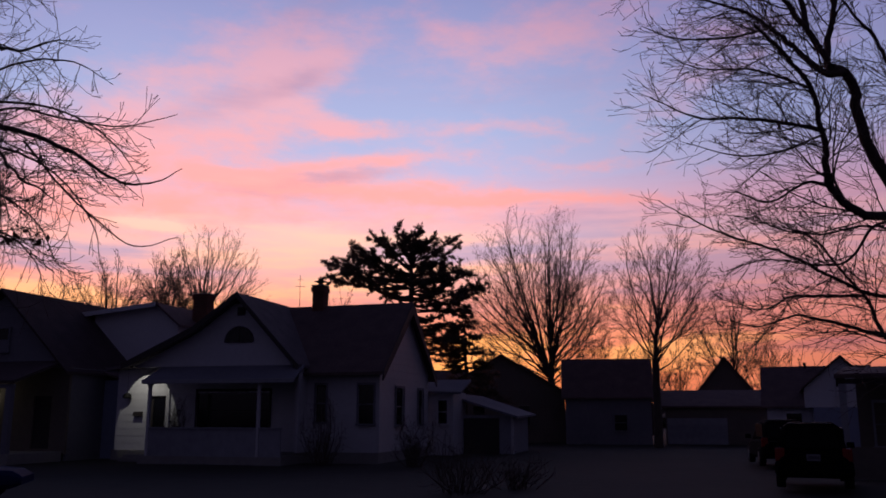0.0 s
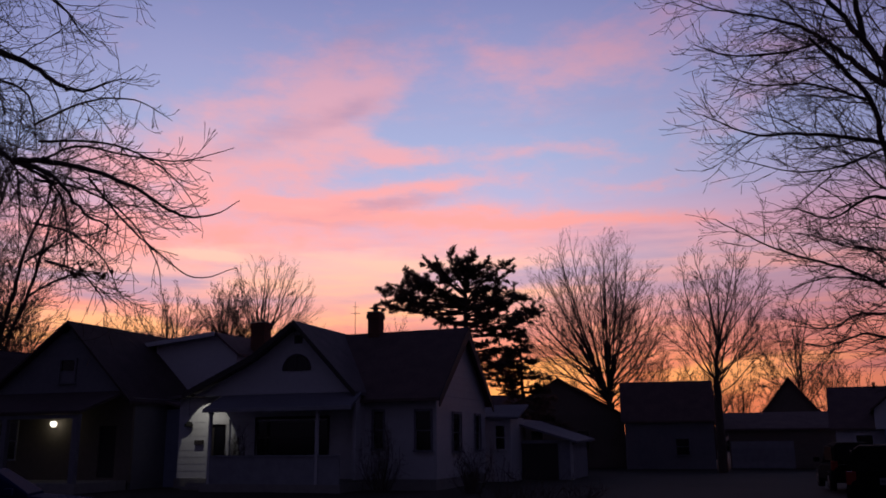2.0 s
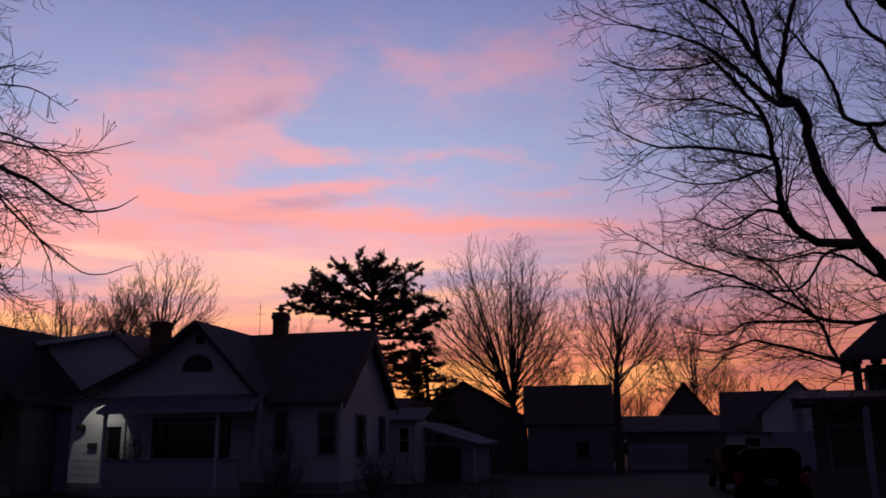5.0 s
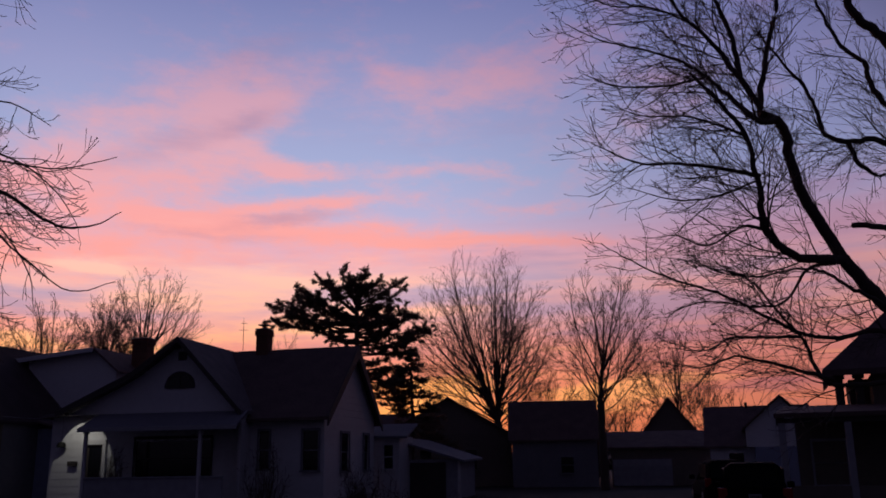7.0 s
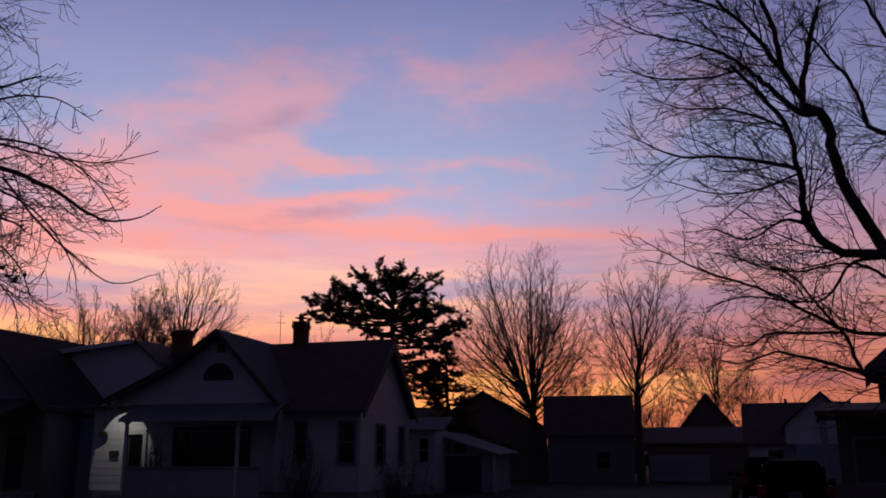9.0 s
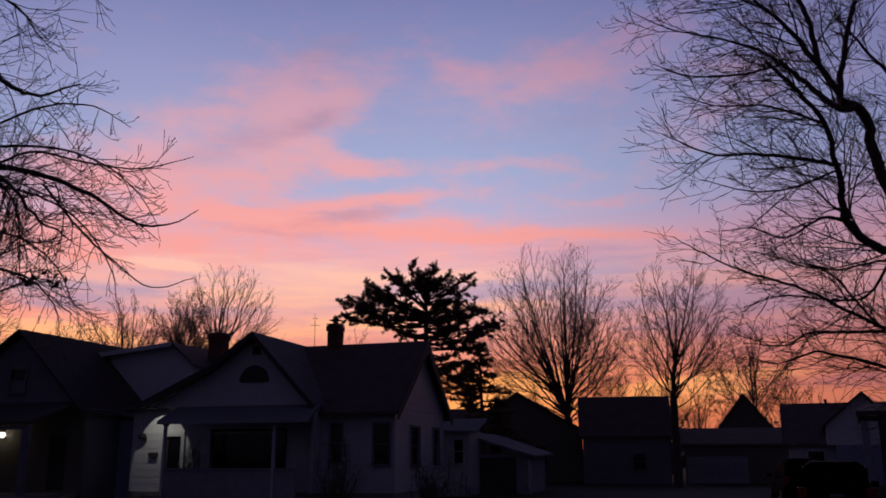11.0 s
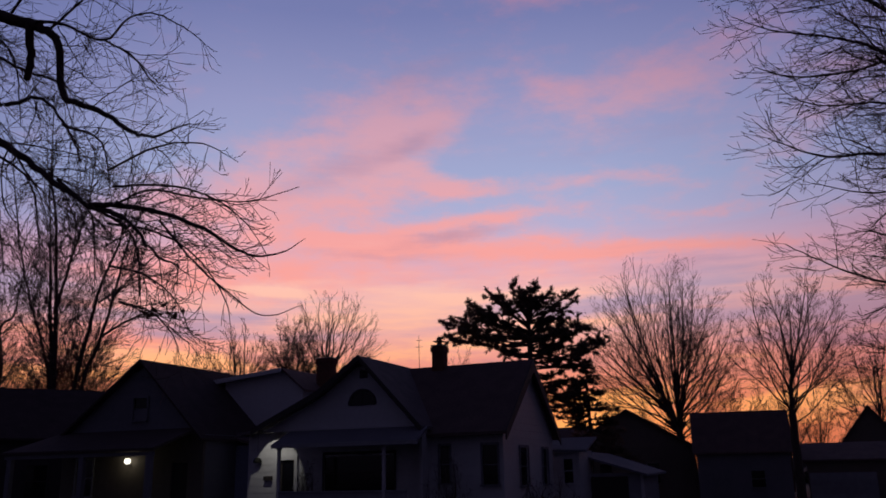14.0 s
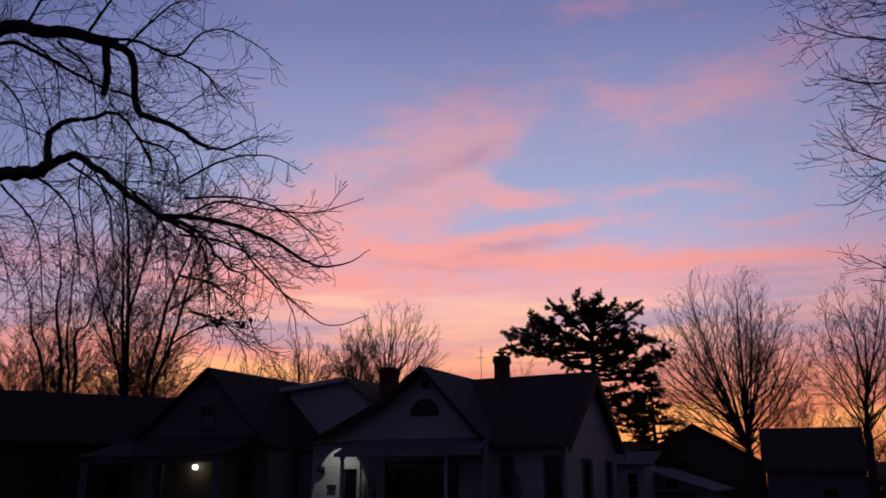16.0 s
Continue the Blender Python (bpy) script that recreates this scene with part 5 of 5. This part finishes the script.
def far_house(name, place, turn, w, d, eave, ridge, along, wall_mat, roof_mat, label, wins=(), over=0.35, category="house", hip=0.0, door=None):
    """A plain gabled or hipped house; along 'u': the ridge runs across the view, 'v': the gable faces it."""
    h = thing(name, place, turn, label, category)
    t = 0.15
    part("front_wall", holed_wall(-w / 2, w / 2, 0, eave, [x[:4] for x in wins], 0, t), wall_mat, h)
    part("side_wall", boxes((-w / 2, -w / 2 + t, t, d, 0, eave)), wall_mat, h)
    part("side_wall", boxes((w / 2 - t, w / 2, t, d, 0, eave)), wall_mat, h)
    part("back_wall", boxes((-w / 2 + t, w / 2 - t, d - t, d, 0, eave)), wall_mat, h)
    o = over
    rise = ridge - eave
    a, b = bmesh.new(), bmesh.new()
    if along == "u":
        zl = eave - rise * o / (d / 2)
        i = hip * d / 2
        slab(a, [(-w / 2 - o + i, d / 2, ridge), (w / 2 + o - i, d / 2, ridge), (w / 2 + o, -o, zl), (-w / 2 - o, -o, zl)], 0.12)
        slab(b, [(w / 2 + o - i, d / 2, ridge), (-w / 2 - o + i, d / 2, ridge), (-w / 2 - o, d + o, zl), (w / 2 + o, d + o, zl)], 0.12)
        for s in (-1, 1):
            if hip:
                c = bmesh.new()
                solid(c, [(s * (w / 2 + o), -o, zl), (s * (w / 2 + o), d + o, zl), (s * (w / 2 + o - i), d / 2, ridge)], [(s * (w / 2 + o), -o, zl - 0.1), (s * (w / 2 + o), d + o, zl - 0.1), (s * (w / 2 + o - i), d / 2, ridge - 0.1)])
                part("roof_hip", c, roof_mat, h)
            else:
                c = bmesh.new()
                solid(c, [(s * w / 2, 0, eave), (s * w / 2, d, eave), (s * w / 2, d / 2, ridge - 0.12)], [(s * (w / 2 - t), 0, eave), (s * (w / 2 - t), d, eave), (s * (w / 2 - t), d / 2, ridge - 0.12)])
                part("gable", c, wall_mat, h)
    else:
        zl = eave - rise * o / (w / 2)
        slab(a, [(-w / 2 - o, -o, zl), (0, -o, ridge), (0, d + o, ridge), (-w / 2 - o, d + o, zl)], 0.12)
        slab(b, [(0, -o, ridge), (w / 2 + o, -o, zl), (w / 2 + o, d + o, zl), (0, d + o, ridge)], 0.12)
        for y in (0, d - t):
            c = bmesh.new()
            solid(c, [(-w / 2, y, eave), (w / 2, y, eave), (0, y, ridge - 0.12)], [(-w / 2, y + t, eave), (w / 2, y + t, eave), (0, y + t, ridge - 0.12)])
            part("gable", c, wall_mat, h)
    part("roof", a, roof_mat, h)
    part("roof", b, roof_mat, h)
    for x in wins:
        window(h, *x[:4], -0.03, wall_mat)
    if door:
        u0, u1, z1, m = door
        dd = part("garage_door", boxes((u0, u1, -0.03, 0.0, 0.0, z1)), m, h, "pale panelled garage door")
        for k in range(4):
            part("door_panel", boxes((u0 + 0.05, u1 - 0.05, -0.055, -0.031, 0.04 + k * z1 / 4, (k + 1) * z1 / 4 - 0.03)), m, dd)
    return h


far_house("dark_house", (-31.4, 38.9, 0), 40, 19.0, 8, 4.4, 7.1, "u", DARK_SIDING, SHINGLE_DARK, "dark two-storey house with a long roof", [(-4, -3, 1.2, 2.8), (2, 3, 1.2, 2.8), (5, 6, 1.2, 2.8)])
far_house("back_house", (4.15, 62, 0), -2, 9.0, 9, 3.6, 6.2, "v", TAN_SIDING, SHINGLE, "dark gabled house behind the pine", [(-2, -1.2, 1.2, 2.5), (1.2, 2, 1.2, 2.5)])
far_house("back_house", (-1.8, 66, 0), 0, 7.0, 6, 3.4, 5.4, "u", TAN_SIDING, SHINGLE, "low dark house behind the pine trunk", [])
far_house("barn", (10.95, 58, 0), -9, 5.6, 4, 3.35, 5.72, "u", GREY_SIDING, SHINGLE, "square barn with a steep dark roof and grey walls", [(0.4, 1.2, 0.9, 1.9)], 0.25, "barn", 0.0, (-1.9, -0.9, 2.0, GREY_SIDING))
far_house("long_garage", (18.0, 57.5, 0), -15, 6.6, 6, 2.6, 3.6, "u", TAN_SIDING, SHINGLE, "long low garage with a pale door", [], 0.3, "garage", 0.0, (-3.2, 0.6, 1.7, OLD_PAINT))
far_house("pyramid_house", (22.7, 70, 0), -18, 4.2, 5, 3.9, 6.6, "v", TAN_SIDING, SHINGLE, "dark house with a steep pointed gable", [(-0.5, 0.5, 1.4, 2.8)])
fh = far_house("white_house", (20.8, 48.4, 0), -22, 5.4, 6, 2.6, 4.75, "u", WHITE, SHINGLE, "white house with a dark roof and a cross gable", [(-1.7, -0.9, 0.9, 2.0)], 0.3)
bm = bmesh.new()
prof = [(-0.7, 2.3), (2.0, 2.3), (2.0, 3.9), (1.15, 4.9), (-0.7, 3.3)]
solid(bm, [(u, -2.6, z) for u, z in prof], [(u, 2.2, z) for u, z in prof])
cg = part("cross_gable", bm, WHITE, fh)
window(cg, 0.85, 1.3, 2.9, 3.8, -2.65, PAINT)
bm = bmesh.new()
slab(bm, [(1.15, -2.9, 5.02), (2.2, -2.9, 3.95), (2.2, 2.8, 3.95), (1.15, 2.8, 5.02)], 0.1)
slab(bm, [(-0.9, -2.9, 3.3), (1.15, -2.9, 5.02), (1.15, 2.8, 5.02), (-0.9, 2.8, 3.3)], 0.1)
part("cross_gable_roof", bm, SHINGLE, fh)
part("bay_wall", boxes((-0.3, 2.0, -2.6, 0.0, 0.0, 2.3)), BLUE_SIDING, fh)
part("roof_vent", boxes((-0.6, -0.45, 2.8, 2.95, 4.6, 4.95)), TRIM_DARK, fh)

# ---- the porch house beside the maple ----
ph = thing("porch_house", (15.05, 28.5, 0), -27, "dark house with a raised open porch and deep eaves", "house")
bm = bmesh.new()
slab(bm, [(-0.35, -0.6, 4.62), (6.5, -0.6, 4.62), (6.5, 3.5, 8.6), (3.9, 3.5, 8.6)], 0.2)
slab(bm, [(-0.35, 7.6, 4.62), (-0.35, -0.6, 4.62), (3.9, 3.5, 8.6), (3.91, 3.6, 8.6)], 0.2)
part("roof", bm, SHINGLE, ph, "dark hipped roof with deep eaves")
part("upper_wall", boxes((1.15, 6.2, 0.2, 7, 0, 4.5), (0.5, 1.15, 2.6, 7, 0, 4.5)), TAN_SIDING, ph)
for u, v in ((0.15, 0.1), (0.15, 2.5), (0.75, 0.1)):
    part("porch_post", boxes((u - 0.12, u + 0.12, v - 0.12, v + 0.12, 3.4, 4.5), (u - 0.18, u + 0.18, v - 0.18, v + 0.18, 4.35, 4.5), bevel=0.012), TRIM_DARK, ph)
part("porch_deck", boxes((-0.1, 1.6, -0.1, 2.6, 3.2, 3.4)), TRIM_DARK, ph)
bm = bmesh.new()
slab(bm, [(-1.9, -2.8, 3.15), (6.2, -2.8, 3.15), (6.2, 0.1, 3.5), (-1.7, 0.1, 3.5)], 0.14)
part("lower_porch_roof", bm, SHINGLE, ph)
part("lower_porch_beam", boxes((-1.8, 6.2, -2.7, -2.5, 2.85, 3.0)), TRIM_DARK, ph)
for u in (-1.7, 0.2, 2.0, 4.2):
    part("porch_post", boxes((u - 0.10, u + 0.10, -2.70, -2.5, 0.0, 2.85), bevel=0.015), OLD_PAINT, ph)
part("lower_wall", boxes((-1.4, 1.6, 0.05, 0.2, 0, 3.2), (-1.4, -1.25, 0.2, 6, 0, 3.2)), TAN_SIDING, ph)
window(ph, -0.9, 0.1, 0.9, 2.3, 0.02, OLD_PAINT)
part("porch_parapet", boxes((-1.6, 4.1, -2.66, -2.56, 0.0, 0.95)), TAN_SIDING, ph)


# ---- cars ----
def car(place, turn, paint, label, length=4.6, width=1.84, height=1.72, wagon=True):
    """A parked car: lofted body and cabin, glass, lamps, plate with bars, and wheels with rims."""
    c = thing("parked_car", place, turn, label, "car")
    w, L, h = width / 2, length, height
    belt = h * 0.56

    def loft(sections, name, mat_, under):
        bm = bmesh.new()
        rings = []
        for y, half, z0, z1 in sections:
            r = min(0.10, (z1 - z0) * 0.25)
            pr = [(-half, z0 + r), (-half + r, z0), (half - r, z0), (half, z0 + r), (half - 0.01, (z0 + z1) / 2), (half - r * 0.6, z1 - r), (half - r * 2, z1), (-half + r * 2, z1), (-half + r * 0.6, z1 - r), (-half + 0.01, (z0 + z1) / 2)]
            rings.append([bm.verts.new((x, y, z)) for x, z in pr])
        for a, b in zip(rings, rings[1:]):
            for i in range(10):
                bm.faces.new((a[i], a[(i + 1) % 10], b[(i + 1) % 10], b[i]))
        bm.faces.new(rings[0])
        bm.faces.new(rings[-1][::-1])
        return part(name, bm, mat_, under)

    body = loft([(0, w * 0.9, 0.38, belt - 0.08), (0.12, w, 0.30, belt), (L * 0.3, w, 0.28, belt + 0.02), (L * 0.68, w, 0.28, belt), (L * 0.95, w * 0.95, 0.30, belt - 0.12), (L, w * 0.82, 0.38, belt - 0.25)], "body", paint, c)
    back = 0.10 if wagon else 0.75
    loft([(back, w * 0.88, belt - 0.05, belt + 0.05), (back + 0.35, w * 0.80, belt - 0.05, h - 0.03), (L * 0.4, w * 0.80, belt - 0.05, h), (L * 0.52, w * 0.78, belt - 0.05, h - 0.04), (L * 0.70, w * 0.86, belt - 0.05, belt + 0.05)], "cabin", paint, c)
    bm = bmesh.new()
    y0, y1 = back + 0.02, back + 0.30
    solid(bm, [(-w * 0.68, y0 - 0.02, belt + 0.10), (w * 0.68, y0 - 0.02, belt + 0.10), (w * 0.60, y1 - 0.02, h - 0.14), (-w * 0.60, y1 - 0.02, h - 0.14)], [(-w * 0.68, y0 + 0.1, belt + 0.10), (w * 0.68, y0 + 0.1, belt + 0.10), (w * 0.60, y1 + 0.06, h - 0.14), (-w * 0.60, y1 + 0.06, h - 0.14)])
    part("rear_window", bm, TINTED, c)
    for s in (-1, 1):
        part("side_window", boxes((s * w * 0.80, s * w * 0.825, back + 0.5, L * 0.52, belt + 0.1, h - 0.16)), TINTED, c)
        part("tail_lamp", boxes((s * w * 0.72, s * w * 0.97, 0.02, 0.12, belt - 0.22, belt + 0.10), bevel=0.02), TAIL, body)
        part("mirror", boxes((s * w * 0.98, s * (w + 0.18), L * 0.60, L * 0.64, belt + 0.02, belt + 0.18), bevel=0.02), paint, c)
        for y in (L * 0.18, L * 0.80):
            wh = part("wheel", tube(bmesh.new(), (s * (w - 0.22), y, 0.34), (s * (w - 0.01), y, 0.34), 0.34, 0.33, 20), RUBBER, c)
            part("rim", tube(bmesh.new(), (s * (w - 0.02), y, 0.34), (s * (w + 0.005), y, 0.34), 0.20, 0.18, 14), STEEL, wh)
    part("bumper", boxes((-w * 0.96, w * 0.96, -0.08, 0.10, 0.36, 0.58), bevel=0.04), paint, c)
    pl = part("plate", boxes((-0.16, 0.16, -0.02, 0.015, 0.72, 0.88)), GREY_SIDING, body)
    part("plate_bar", boxes(*[(-0.12 + 0.045 * i, -0.095 + 0.045 * i, -0.024, -0.0205, 0.76, 0.84) for i in range(6)]), TRIM_DARK, pl)
    return c


car((9.22, 22, 0.06), -22, CAR_BLACK, "black sport utility car parked on the lawn", 4.6, 1.84, 1.66)
car((12.3, 31.5, 0.06), -12, CAR_GREY, "grey car parked beyond the black one", 4.5, 1.78, 1.68)
car((-13.8, 19.3, 0.0), -75, CAR_BLUE, "dark blue car parked at the kerb", 4.4, 1.76, 1.08 + 0.34, False)

# ---- mast and wires ----
mast = thing("antenna_mast", (-8.3, 50, 0), 0, "thin antenna mast behind the cottage", "antenna")
part("pole", tube(bmesh.new(), (0, 0, 0), (-0.1, 0, 10.0), 0.03, 0.015, 6), STEEL, mast)
part("crossbar", boxes((-0.35, 0.2, -0.01, 0.01, 9.3, 9.32)), STEEL, mast)
part("crossbar", boxes((-0.25, 0.1, -0.01, 0.01, 9.7, 9.72)), STEEL, mast)
bm = bmesh.new()
for dz in (0.0, 0.75, 1.1):
    pts = [Vector((14 + 40 * k / 20, 72 - 22 * k / 20, 8.0 + dz + 1.4 * (k / 20 - 0.4) ** 2)) for k in range(21)]
    for a, b in zip(pts, pts[1:]):
        tube(bm, a, b, 0.013, 0.013, 4)
tagged(part("power_line", bm, WIRE), "thin overhead wires crossing the skyline", "wire", kind="structure")
